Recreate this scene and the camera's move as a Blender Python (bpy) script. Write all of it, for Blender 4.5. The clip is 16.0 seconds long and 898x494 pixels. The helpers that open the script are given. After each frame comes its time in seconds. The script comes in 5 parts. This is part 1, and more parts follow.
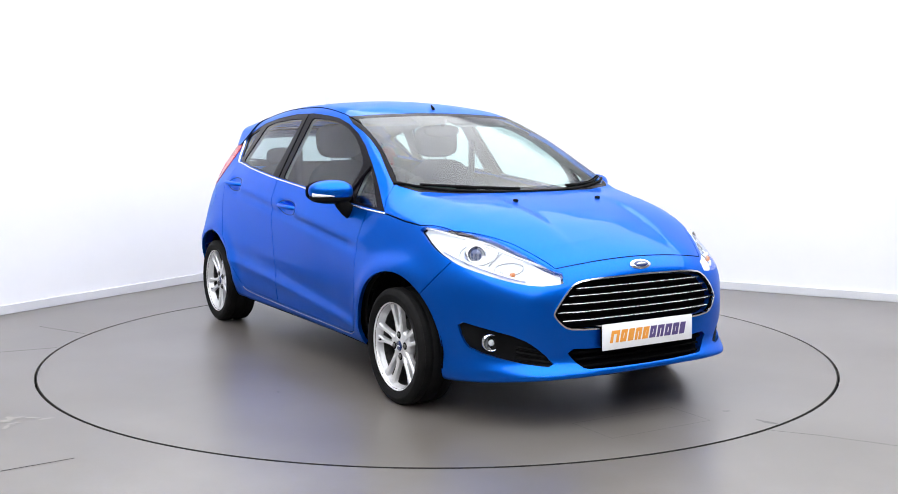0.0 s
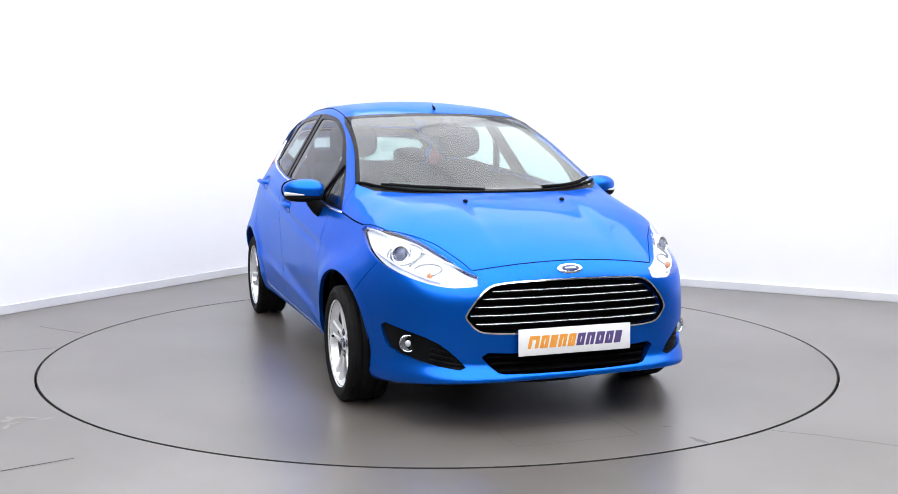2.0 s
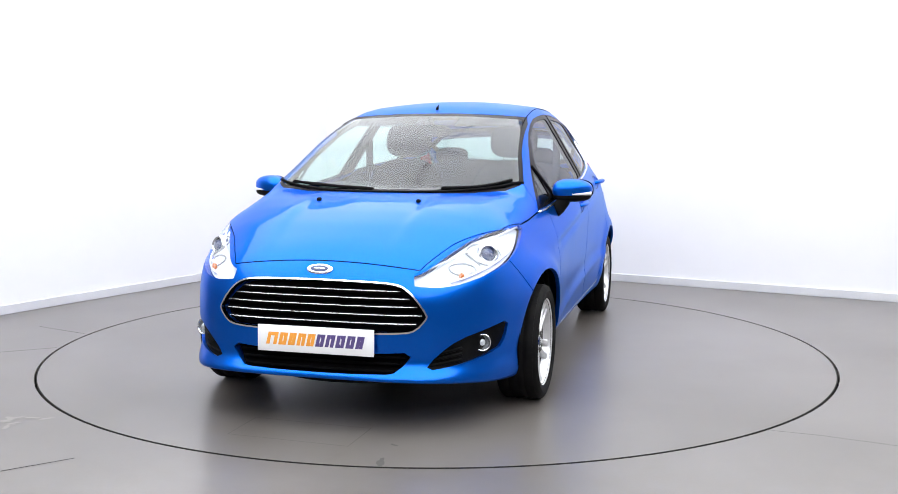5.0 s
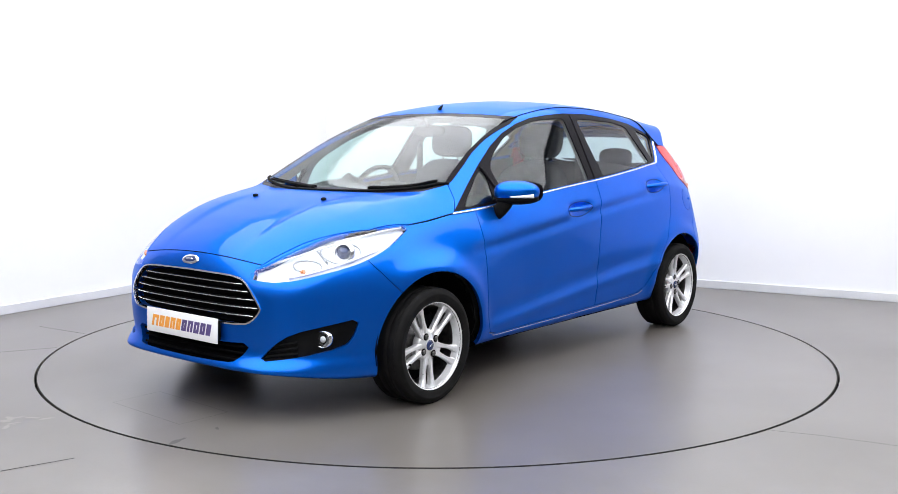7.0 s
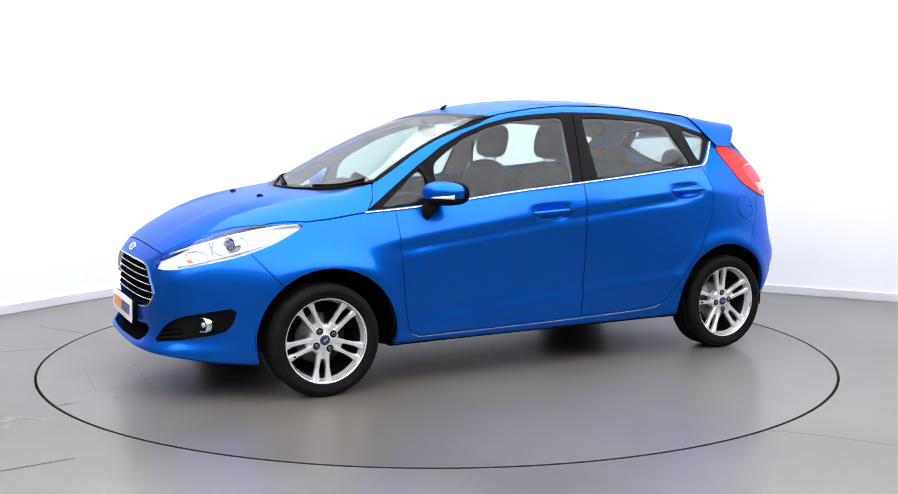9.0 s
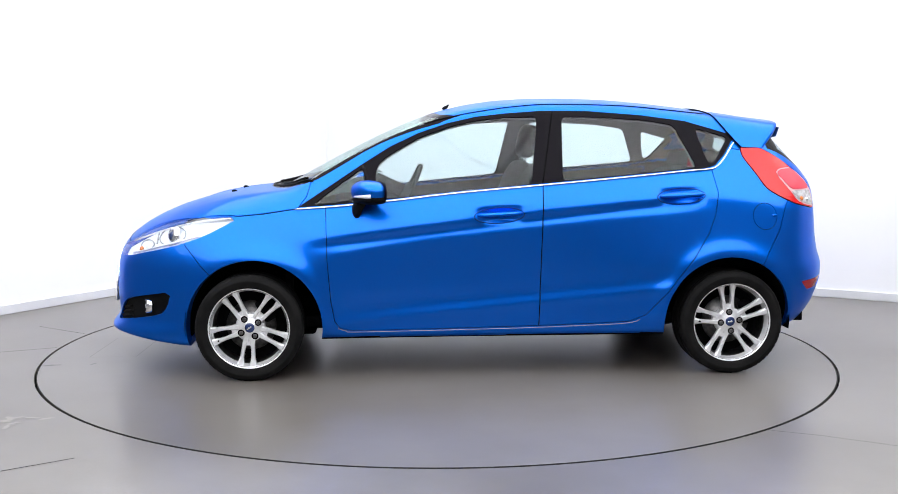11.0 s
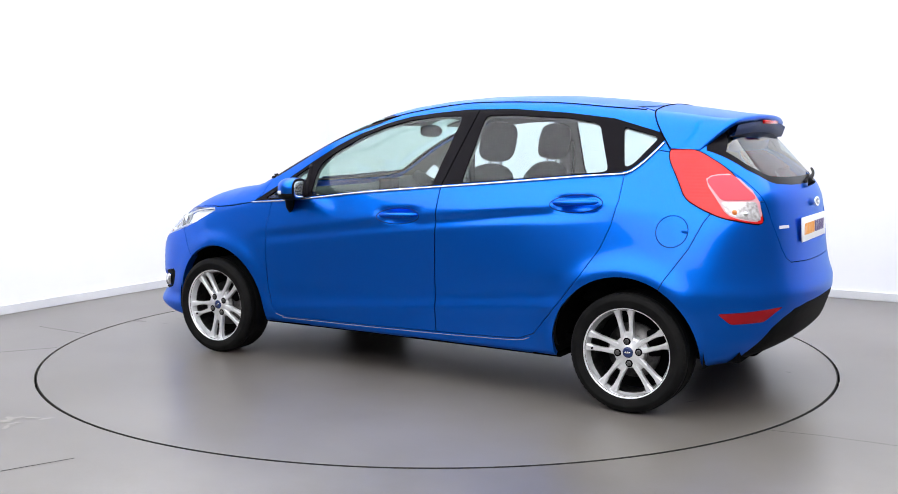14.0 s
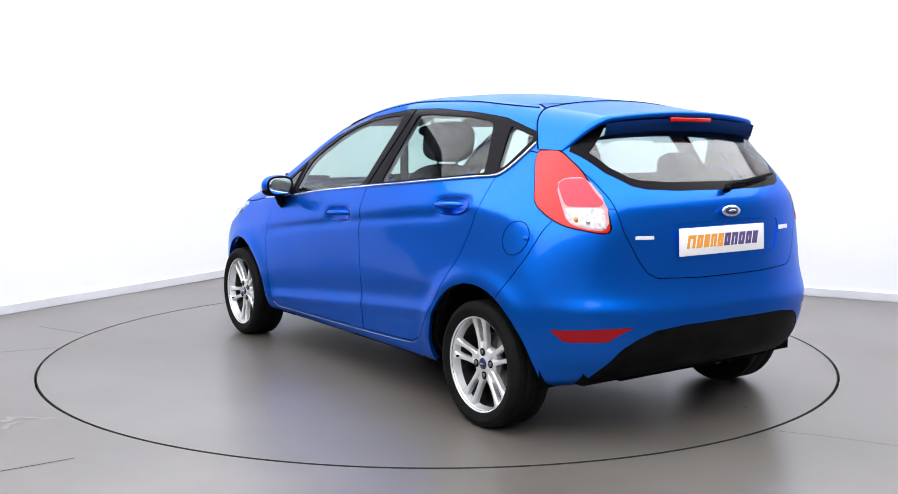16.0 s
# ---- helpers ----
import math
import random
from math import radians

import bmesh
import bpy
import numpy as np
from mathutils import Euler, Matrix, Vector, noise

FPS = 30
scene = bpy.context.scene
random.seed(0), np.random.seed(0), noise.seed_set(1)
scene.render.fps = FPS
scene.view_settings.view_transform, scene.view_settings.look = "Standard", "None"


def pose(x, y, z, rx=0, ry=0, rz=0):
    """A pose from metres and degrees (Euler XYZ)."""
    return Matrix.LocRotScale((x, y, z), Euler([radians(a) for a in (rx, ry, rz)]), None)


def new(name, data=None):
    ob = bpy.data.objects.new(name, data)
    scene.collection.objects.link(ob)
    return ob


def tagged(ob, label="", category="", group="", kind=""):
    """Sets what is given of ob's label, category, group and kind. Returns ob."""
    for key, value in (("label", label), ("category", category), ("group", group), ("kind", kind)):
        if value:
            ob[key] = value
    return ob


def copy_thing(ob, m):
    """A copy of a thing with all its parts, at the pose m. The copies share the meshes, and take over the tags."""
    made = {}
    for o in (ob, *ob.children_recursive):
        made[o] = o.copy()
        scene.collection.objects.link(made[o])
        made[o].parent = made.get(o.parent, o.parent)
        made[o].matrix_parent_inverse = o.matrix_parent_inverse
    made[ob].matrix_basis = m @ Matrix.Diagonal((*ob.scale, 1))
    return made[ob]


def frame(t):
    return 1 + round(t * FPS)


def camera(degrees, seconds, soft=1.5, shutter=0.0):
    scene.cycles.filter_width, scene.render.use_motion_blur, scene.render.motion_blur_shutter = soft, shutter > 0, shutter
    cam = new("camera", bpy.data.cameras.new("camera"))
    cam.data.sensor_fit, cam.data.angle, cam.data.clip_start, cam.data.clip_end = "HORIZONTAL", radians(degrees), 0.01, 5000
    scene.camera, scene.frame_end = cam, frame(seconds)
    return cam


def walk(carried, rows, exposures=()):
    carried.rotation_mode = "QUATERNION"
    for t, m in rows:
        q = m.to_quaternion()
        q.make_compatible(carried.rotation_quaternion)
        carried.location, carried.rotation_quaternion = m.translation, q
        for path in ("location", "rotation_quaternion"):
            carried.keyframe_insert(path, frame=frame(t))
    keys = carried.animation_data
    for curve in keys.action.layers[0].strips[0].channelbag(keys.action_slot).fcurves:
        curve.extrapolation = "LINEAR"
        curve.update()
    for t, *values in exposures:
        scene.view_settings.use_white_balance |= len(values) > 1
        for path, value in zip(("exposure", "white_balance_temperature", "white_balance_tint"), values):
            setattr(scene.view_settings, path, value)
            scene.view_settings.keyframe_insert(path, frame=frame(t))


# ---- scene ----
# ------------------------------------------------------------ camera
CLIP = 16.0
EYE = (0.0, -5.815, 1.226)
cam = camera(48.58, CLIP, soft=0.9)
STAND = pose(*EYE, 83.74, 0.0, -0.60) @ pose(0, 0, 0, 0, 0, 0.09)
walk(cam, [(0.0, STAND), (CLIP, STAND)], exposures=[(0.0, 0.0), (CLIP, 0.0)])

# ------------------------------------------------------------ world and large lights
world = bpy.data.worlds.new("world")
scene.world = world
world.use_nodes = True
world.node_tree.nodes["Background"].inputs[0].default_value = (0.8, 0.85, 1.0, 1)
world.node_tree.nodes["Background"].inputs[1].default_value = 0.05
LAMP_STRENGTH = 3.3


# ------------------------------------------------------------ materials
def principled(name, color, rough=0.5, metal=0.0, coat=0.0, spec=0.5):
    m = bpy.data.materials.new(name)
    m.use_nodes = True
    b = m.node_tree.nodes["Principled BSDF"]
    b.inputs["Base Color"].default_value = (*color, 1)
    b.inputs["Roughness"].default_value = rough
    b.inputs["Metallic"].default_value = metal
    b.inputs["Coat Weight"].default_value = coat
    b.inputs["Coat Roughness"].default_value = 0.06
    b.inputs["Specular IOR Level"].default_value = spec
    return m


def node(m, kind, **sets):
    n = m.node_tree.nodes.new(kind)
    for k, v in sets.items():
        if k in n.inputs:
            n.inputs[k].default_value = v
    return n


def link(m, a, b):
    m.node_tree.links.new(a, b)


def varied(m, dark, light, scale, detail=4.0, bump=0.0, fine=None, low=0.35, high=0.65, rough=None):
    """Two-scale colour variation, roughness and fine relief on a principled material."""
    b = m.node_tree.nodes["Principled BSDF"]
    co = node(m, "ShaderNodeTexCoord")
    n = node(m, "ShaderNodeTexNoise", Scale=scale, Detail=detail, Roughness=0.6)
    link(m, co.outputs["Object"], n.inputs["Vector"])
    r = node(m, "ShaderNodeValToRGB")
    r.color_ramp.elements[0].position, r.color_ramp.elements[0].color = low, (*dark, 1)
    r.color_ramp.elements[1].position, r.color_ramp.elements[1].color = high, (*light, 1)
    link(m, n.outputs["Fac"], r.inputs[0])
    link(m, r.outputs[0], b.inputs["Base Color"])
    f = node(m, "ShaderNodeTexNoise", Scale=fine or scale * 30, Detail=3.0)
    link(m, co.outputs["Object"], f.inputs["Vector"])
    if rough:
        rr = node(m, "ShaderNodeMapRange")
        rr.inputs["To Min"].default_value, rr.inputs["To Max"].default_value = rough
        link(m, n.outputs["Fac"], rr.inputs["Value"])
        link(m, rr.outputs[0], b.inputs["Roughness"])
    if bump:
        bp = node(m, "ShaderNodeBump", Strength=bump, Distance=0.002)
        link(m, f.outputs["Fac"], bp.inputs["Height"])
        link(m, bp.outputs[0], b.inputs["Normal"])
    return m


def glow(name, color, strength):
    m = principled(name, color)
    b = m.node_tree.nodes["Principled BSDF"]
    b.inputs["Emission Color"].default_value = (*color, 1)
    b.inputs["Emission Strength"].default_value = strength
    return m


def glass(name, tint, rough=0.0, reflect=0.06):
    """Thin clear pane: tinted transmission under a glossy coat driven by the viewing angle."""
    m = bpy.data.materials.new(name)
    m.use_nodes = True
    t = m.node_tree
    t.nodes.clear()
    out = t.nodes.new("ShaderNodeOutputMaterial")
    clear = t.nodes.new("ShaderNodeBsdfTransparent")
    clear.inputs[0].default_value = (*tint, 1)
    gloss = t.nodes.new("ShaderNodeBsdfGlossy")
    gloss.inputs["Roughness"].default_value = rough
    gloss.inputs["Color"].default_value = (1, 1, 1, 1)
    rim = t.nodes.new("ShaderNodeLayerWeight")
    rim.inputs["Blend"].default_value = 0.5
    power = t.nodes.new("ShaderNodeMath")
    power.operation = "POWER"
    power.inputs[1].default_value = 4.0
    t.links.new(rim.outputs["Facing"], power.inputs[0])
    fres = t.nodes.new("ShaderNodeMath")
    fres.operation = "MULTIPLY_ADD"
    fres.inputs[1].default_value, fres.inputs[2].default_value = 0.50, reflect
    t.links.new(power.outputs[0], fres.inputs[0])
    mix = t.nodes.new("ShaderNodeMixShader")
    t.links.new(fres.outputs[0], mix.inputs[0])
    t.links.new(clear.outputs[0], mix.inputs[1])
    t.links.new(gloss.outputs[0], mix.inputs[2])
    t.links.new(mix.outputs[0], out.inputs[0])
    return m


def ridged(m):
    """Fine moulded ridges inside a lamp lens."""
    co = node(m, "ShaderNodeTexCoord")
    w = node(m, "ShaderNodeTexWave", Scale=22.0, Distortion=0.3)
    w.bands_direction = "Z"
    link(m, co.outputs["Object"], w.inputs["Vector"])
    bp = node(m, "ShaderNodeBump", Strength=0.12, Distance=0.003)
    link(m, w.outputs["Fac"], bp.inputs["Height"])
    link(m, bp.outputs[0], m.node_tree.nodes["Principled BSDF"].inputs["Normal"])
    return m


def car_paint():
    """Blue metallic base coat with fine flakes under a clear coat."""
    m = principled("blue_metallic_paint", (0.001, 0.115, 0.60), 0.31, 0.85, 0.32, 0.3)
    b = m.node_tree.nodes["Principled BSDF"]
    b.inputs["Coat Roughness"].default_value = 0.045
    b.inputs["Specular Tint"].default_value = (0.0, 0.5, 1.0, 1)
    co = node(m, "ShaderNodeTexCoord")
    flake = node(m, "ShaderNodeTexVoronoi", Scale=1400.0)
    link(m, co.outputs["Object"], flake.inputs["Vector"])
    r = node(m, "ShaderNodeValToRGB")
    r.color_ramp.elements[0].color = (0.0006, 0.094, 0.54, 1)
    r.color_ramp.elements[1].color = (0.0010, 0.138, 0.70, 1)
    link(m, flake.outputs["Color"], r.inputs[0])
    link(m, r.outputs[0], b.inputs["Base Color"])
    return m


PAINT = car_paint()
BLACK_GLOSS = principled("gloss_black_trim", (0.005, 0.004, 0.006), 0.25, 0.0, 0.0, 0.045)
BLACK = varied(principled("black_plastic", (0.015, 0.015, 0.017), 0.55, spec=0.035), (0.004, 0.004, 0.0045), (0.009, 0.009, 0.0095), 9, bump=0.25, fine=600)
DARK = principled("dark_underbody", (0.0035, 0.0035, 0.004), 0.85, spec=0.02)
RUBBER = varied(principled("tyre_rubber", (0.02, 0.02, 0.02), 0.7, spec=0.1), (0.005, 0.005, 0.0055), (0.010, 0.0095, 0.0095), 12, bump=0.3, fine=300)
ALLOY = varied(principled("silver_alloy", (0.7, 0.7, 0.72), 0.3, 0.5, 0.4), (0.74, 0.74, 0.76), (0.84, 0.84, 0.86), 30, rough=(0.24, 0.36))
STEEL = varied(principled("brake_steel", (0.3, 0.3, 0.3), 0.4, 1.0), (0.10, 0.10, 0.10), (0.2, 0.19, 0.19), 40)
CHROME = principled("chrome", (0.88, 0.89, 0.91), 0.14, 1.0)
LAMP_CHROME = principled("lamp_reflector", (0.86, 0.87, 0.9), 0.3, 0.3)
GLASS = glass("window_glass", (0.80, 0.90, 0.89), 0.0, 0.035)
SCREEN_GLASS = glass("windscreen_glass", (0.60, 0.80, 0.725), 0.10, 0.06)
REAR_GLASS_MAT = glass("rear_window_glass", (0.56, 0.66, 0.65), 0.08, 0.10)
LENS = glass("clear_lens", (0.93, 0.95, 0.97), 0.0, 0.05)
RED_LENS = ridged(principled("red_lens", (0.56, 0.008, 0.010), 0.15, 0.0, 0.2, 0.3))
PINK_LENS = principled("pale_red_lens", (0.60, 0.055, 0.085), 0.2, 0.0, 0.0, 0.25)
DARK_RED = principled("dark_red_reflector", (0.32, 0.006, 0.012), 0.15, 0.0, 0.0, 0.2)
AMBER = principled("amber_bulb", (0.7, 0.22, 0.06), 0.25)
FABRIC = varied(principled("charcoal_fabric", (0.03, 0.03, 0.033), 0.9, spec=0.08), (0.005, 0.0055, 0.007), (0.011, 0.0115, 0.0145), 14, bump=0.5, fine=400)
DASH = varied(principled("dash_plastic", (0.03, 0.03, 0.032), 0.6, spec=0.12), (0.010, 0.010, 0.0115), (0.019, 0.019, 0.021), 20, bump=0.3, fine=350)
LINING = varied(principled("grey_headlining", (0.22, 0.22, 0.22), 0.95, spec=0.1), (0.15, 0.15, 0.15), (0.20, 0.20, 0.20), 8)
PLATE_WHITE = principled("plate_white", (0.88, 0.88, 0.90), 0.3)
ORANGE = principled("plate_orange", (0.88, 0.36, 0.05), 0.5)
PURPLE = principled("plate_purple", (0.10, 0.07, 0.22), 0.5)
BADGE_BLUE = principled("badge_blue", (0.012, 0.03, 0.12), 0.2, 0.2, 0.8)
WALL_WHITE = varied(principled("white_wall_paint", (0.8, 0.8, 0.83), 0.6), (0.80, 0.80, 0.84), (0.84, 0.84, 0.87), 0.7, bump=0.05, fine=150)
SKIRT = varied(principled("white_gloss_skirting", (0.8, 0.8, 0.82), 0.3), (0.60, 0.60, 0.63), (0.66, 0.66, 0.69), 2.5)
CEILING = varied(principled("grey_ceiling", (0.25, 0.25, 0.26), 0.8), (0.22, 0.22, 0.23), (0.28, 0.28, 0.29), 1.5)
# grey of the unseen walls, kept dark to cut low light and reflections
WALL_DARK = varied(principled("unseen_wall_grey", (0.5, 0.5, 0.52), 0.9), (0.16, 0.16, 0.17), (0.21, 0.21, 0.22), 1.5)
# dark grey of an unseen panel added to take light off the left side
WALL_BLOCK = varied(principled("unseen_dark_block", (0.2, 0.2, 0.2), 0.9), (0.17, 0.17, 0.18), (0.22, 0.22, 0.23), 1.5)
PANEL_GLOW = glow("lamp_diffuser", (0.96, 0.98, 1.0), LAMP_STRENGTH)


def floor_paint(name, seed):
    """Worn grey floor paint: broad dull patches, warm stains, scuffs and speckle."""
    m = principled(name, (0.22, 0.215, 0.22), 0.4, spec=0.62)
    b = m.node_tree.nodes["Principled BSDF"]
    co = node(m, "ShaderNodeTexCoord")
    mp = node(m, "ShaderNodeMapping")
    mp.inputs["Location"].default_value = (seed, seed * 0.7, 0)
    link(m, co.outputs["Object"], mp.inputs["Vector"])
    big = node(m, "ShaderNodeTexNoise", Scale=0.7, Detail=5.0, Roughness=0.55)
    mid = node(m, "ShaderNodeTexNoise", Scale=5.0, Detail=6.0, Roughness=0.7)
    fin = node(m, "ShaderNodeTexNoise", Scale=130.0, Detail=2.0)
    for n in (big, mid, fin):
        link(m, mp.outputs[0], n.inputs["Vector"])
    r = node(m, "ShaderNodeValToRGB")
    e = r.color_ramp.elements
    e[0].position, e[0].color = 0.28, (0.098, 0.086, 0.075, 1)
    e[1].position, e[1].color = 0.68, (0.158, 0.145, 0.136, 1)
    link(m, big.outputs["Fac"], r.inputs[0])
    r2 = node(m, "ShaderNodeValToRGB")
    e = r2.color_ramp.elements
    e[0].position, e[0].color = 0.30, (0.93, 0.915, 0.89, 1)
    e[1].position, e[1].color = 0.62, (1.04, 1.04, 1.05, 1)
    link(m, mid.outputs["Fac"], r2.inputs[0])
    mul = node(m, "ShaderNodeMixRGB")
    mul.blend_type, mul.inputs[0].default_value = "MULTIPLY", 1.0
    link(m, r.outputs[0], mul.inputs[1])
    link(m, r2.outputs[0], mul.inputs[2])
    link(m, mul.outputs[0], b.inputs["Base Color"])
    rr = node(m, "ShaderNodeMapRange")
    rr.inputs["To Min"].default_value, rr.inputs["To Max"].default_value = 0.27, 0.33
    link(m, mid.outputs["Fac"], rr.inputs["Value"])
    link(m, rr.outputs[0], b.inputs["Roughness"])
    bp = node(m, "ShaderNodeBump", Strength=0.10, Distance=0.002)
    link(m, fin.outputs["Fac"], bp.inputs["Height"])
    link(m, bp.outputs[0], b.inputs["Normal"])
    return m


FLOOR = floor_paint("grey_floor_paint", 3.0)
DISC = floor_paint("grey_turntable_paint", 11.0)
SCUFF = principled("bare_scuff", (0.29, 0.275, 0.26), 0.6)
STAIN = principled("dark_stain", (0.075, 0.072, 0.07), 0.35)
STAIN_SOFT = principled("soft_stain", (0.085, 0.08, 0.078), 0.4)
SEAM = principled("floor_seam", (0.02, 0.019, 0.018), 0.7, spec=0.1)


# ------------------------------------------------------------ mesh helpers
def mesh_of(name, verts, faces, mat, smooth=True):
    me = bpy.data.meshes.new(name)
    me.from_pydata([tuple(v) for v in verts], [], [tuple(f) for f in faces])
    me.materials.append(mat)
    me.polygons.foreach_set("use_smooth", [smooth] * len(me.polygons))
    me.update()
    return me


def part(name, bm, material, parent, label="", smooth=True):
    """Links a bmesh as one mesh object under a thing or a part."""
    me = bpy.data.meshes.new(name)
    bm.to_mesh(me)
    bm.free()
    me.materials.append(material)
    me.polygons.foreach_set("use_smooth", [smooth] * len(me.polygons))
    ob = new(name, me)
    ob.parent = parent
    return tagged(ob, label)


def put(name, me, parent, label=""):
    ob = new(name, me)
    ob.parent = parent
    return tagged(ob, label)


def box_bm(sx, sy, sz, at=(0, 0, 0), bevel=0.0, segs=2, turn=None):
    bm = bmesh.new()
    bmesh.ops.create_cube(bm, size=1)
    bmesh.ops.scale(bm, verts=bm.verts, vec=(sx, sy, sz))
    if bevel:
        bmesh.ops.bevel(bm, geom=bm.edges[:], offset=bevel, segments=segs, profile=0.5, affect="EDGES")
    if turn is not None:
        bmesh.ops.transform(bm, matrix=turn, verts=bm.verts)
    bmesh.ops.translate(bm, verts=bm.verts, vec=at)
    return bm


def lathe(profile, n=48, closed=False):
    """Revolves (radius, y) pairs about the y axis. Returns a bmesh."""
    bm = bmesh.new()
    rings = []
    for r, y in profile:
        rings.append([bm.verts.new((r * math.cos(2 * math.pi * i / n), y, r * math.sin(2 * math.pi * i / n))) for i in range(n)])
    pairs = list(zip(rings, rings[1:])) + ([(rings[-1], rings[0])] if closed else [])
    for a, b in pairs:
        for i in range(n):
            j = (i + 1) % n
            bm.faces.new((a[i], a[j], b[j], b[i]))
    bmesh.ops.recalc_face_normals(bm, faces=bm.faces)
    return bm


def tube(points, radius, n=10, flat=1.0, up=(0, 0, 1)):
    """A swept tube along points; flat squashes it across."""
    bm = bmesh.new()
    pts = [Vector(p) for p in points]
    rings = []
    for i, p in enumerate(pts):
        d = (pts[min(i + 1, len(pts) - 1)] - pts[max(i - 1, 0)]).normalized()
        s = d.cross(Vector(up)).normalized()
        u = s.cross(d)
        r = radius[i] if isinstance(radius, (list, tuple)) else radius
        rings.append([bm.verts.new(p + r * (math.cos(a) * u + flat * math.sin(a) * s)) for a in [2 * math.pi * k / n for k in range(n)]])
    for a, b in zip(rings, rings[1:]):
        for i in range(n):
            j = (i + 1) % n
            bm.faces.new((a[i], a[j], b[j], b[i]))
    bm.faces.new(rings[0][::-1])
    bm.faces.new(rings[-1])
    bmesh.ops.recalc_face_normals(bm, faces=bm.faces)
    return bm


def ellipsoid(sx, sy, sz, at=(0, 0, 0), power=2.0, n=32, m=16):
    """A rounded block: a superellipsoid with half sizes sx, sy, sz."""
    bm = bmesh.new()
    bmesh.ops.create_uvsphere(bm, u_segments=n, v_segments=m, radius=1)
    for v in bm.verts:
        c = Vector([abs(k) ** (2 / power) * (1 if k >= 0 else -1) for k in v.co])
        v.co = Vector((c.x * sx + at[0], c.y * sy + at[1], c.z * sz + at[2]))
    return bm


def joined(*bms):
    """Several bmeshes as one."""
    out = bmesh.new()
    for b in bms:
        me = bpy.data.meshes.new("tmp")
        b.to_mesh(me)
        b.free()
        out.from_mesh(me)
        bpy.data.meshes.remove(me)
    return out


def writing(name, text, size, depth, mat, parent, m, label="", shear=0.0, fit=None):
    """Letters of the built-in font as a mesh, centred, at the pose m of its parent; fit: its width and height."""
    cu = bpy.data.curves.new(name, "FONT")
    cu.body, cu.size, cu.extrude, cu.shear = text, size, depth, shear
    cu.align_x, cu.align_y, cu.offset = "CENTER", "CENTER", size * 0.02
    tmp = bpy.data.objects.new("tmp", cu)
    scene.collection.objects.link(tmp)
    me = bpy.data.meshes.new_from_object(tmp.evaluated_get(bpy.context.evaluated_depsgraph_get()))
    bpy.data.objects.remove(tmp)
    bpy.data.curves.remove(cu)
    if fit:
        xs, ys = [v.co.x for v in me.vertices], [v.co.y for v in me.vertices]
        for v in me.vertices:
            v.co.x = (v.co.x - (min(xs) + max(xs)) / 2) * fit[0] / (max(xs) - min(xs))
            v.co.y = (v.co.y - (min(ys) + max(ys)) / 2) * fit[1] / (max(ys) - min(ys))
    me.materials.clear()
    me.materials.append(mat)
    me.transform(m)
    return put(name, me, parent, label)


# ------------------------------------------------------------ the room
FLOOR_Z = 0.0
CORNER = Vector((-1.126, 4.242, 0))
ALONG_L = Vector((-0.511, -0.860, 0)).normalized()
ALONG_R = Vector((0.8635, -0.5050, 0)).normalized()
SIDE_L, SIDE_R, HIGH = 11.0, 10.0, 3.4
TABLE_R = 2.222


def wall(name, a, b, label, paint=None):
    """A 0.15 m wall along a-b whose room face is that line; the outside lies to the left of a to b."""
    d = b - a
    out = Vector((-d.y, d.x, 0)).normalized()
    bm = box_bm(d.length + 0.15, 0.15, HIGH, (0, 0, HIGH / 2))
    mid = (a + b) / 2 + out * 0.075
    bmesh.ops.transform(bm, matrix=Matrix.Translation(mid) @ Matrix.Rotation(math.atan2(d.y, d.x), 4, "Z"), verts=bm.verts)
    return tagged(part(name, bm, paint or WALL_WHITE, None, smooth=False), label, "wall", kind="structure")


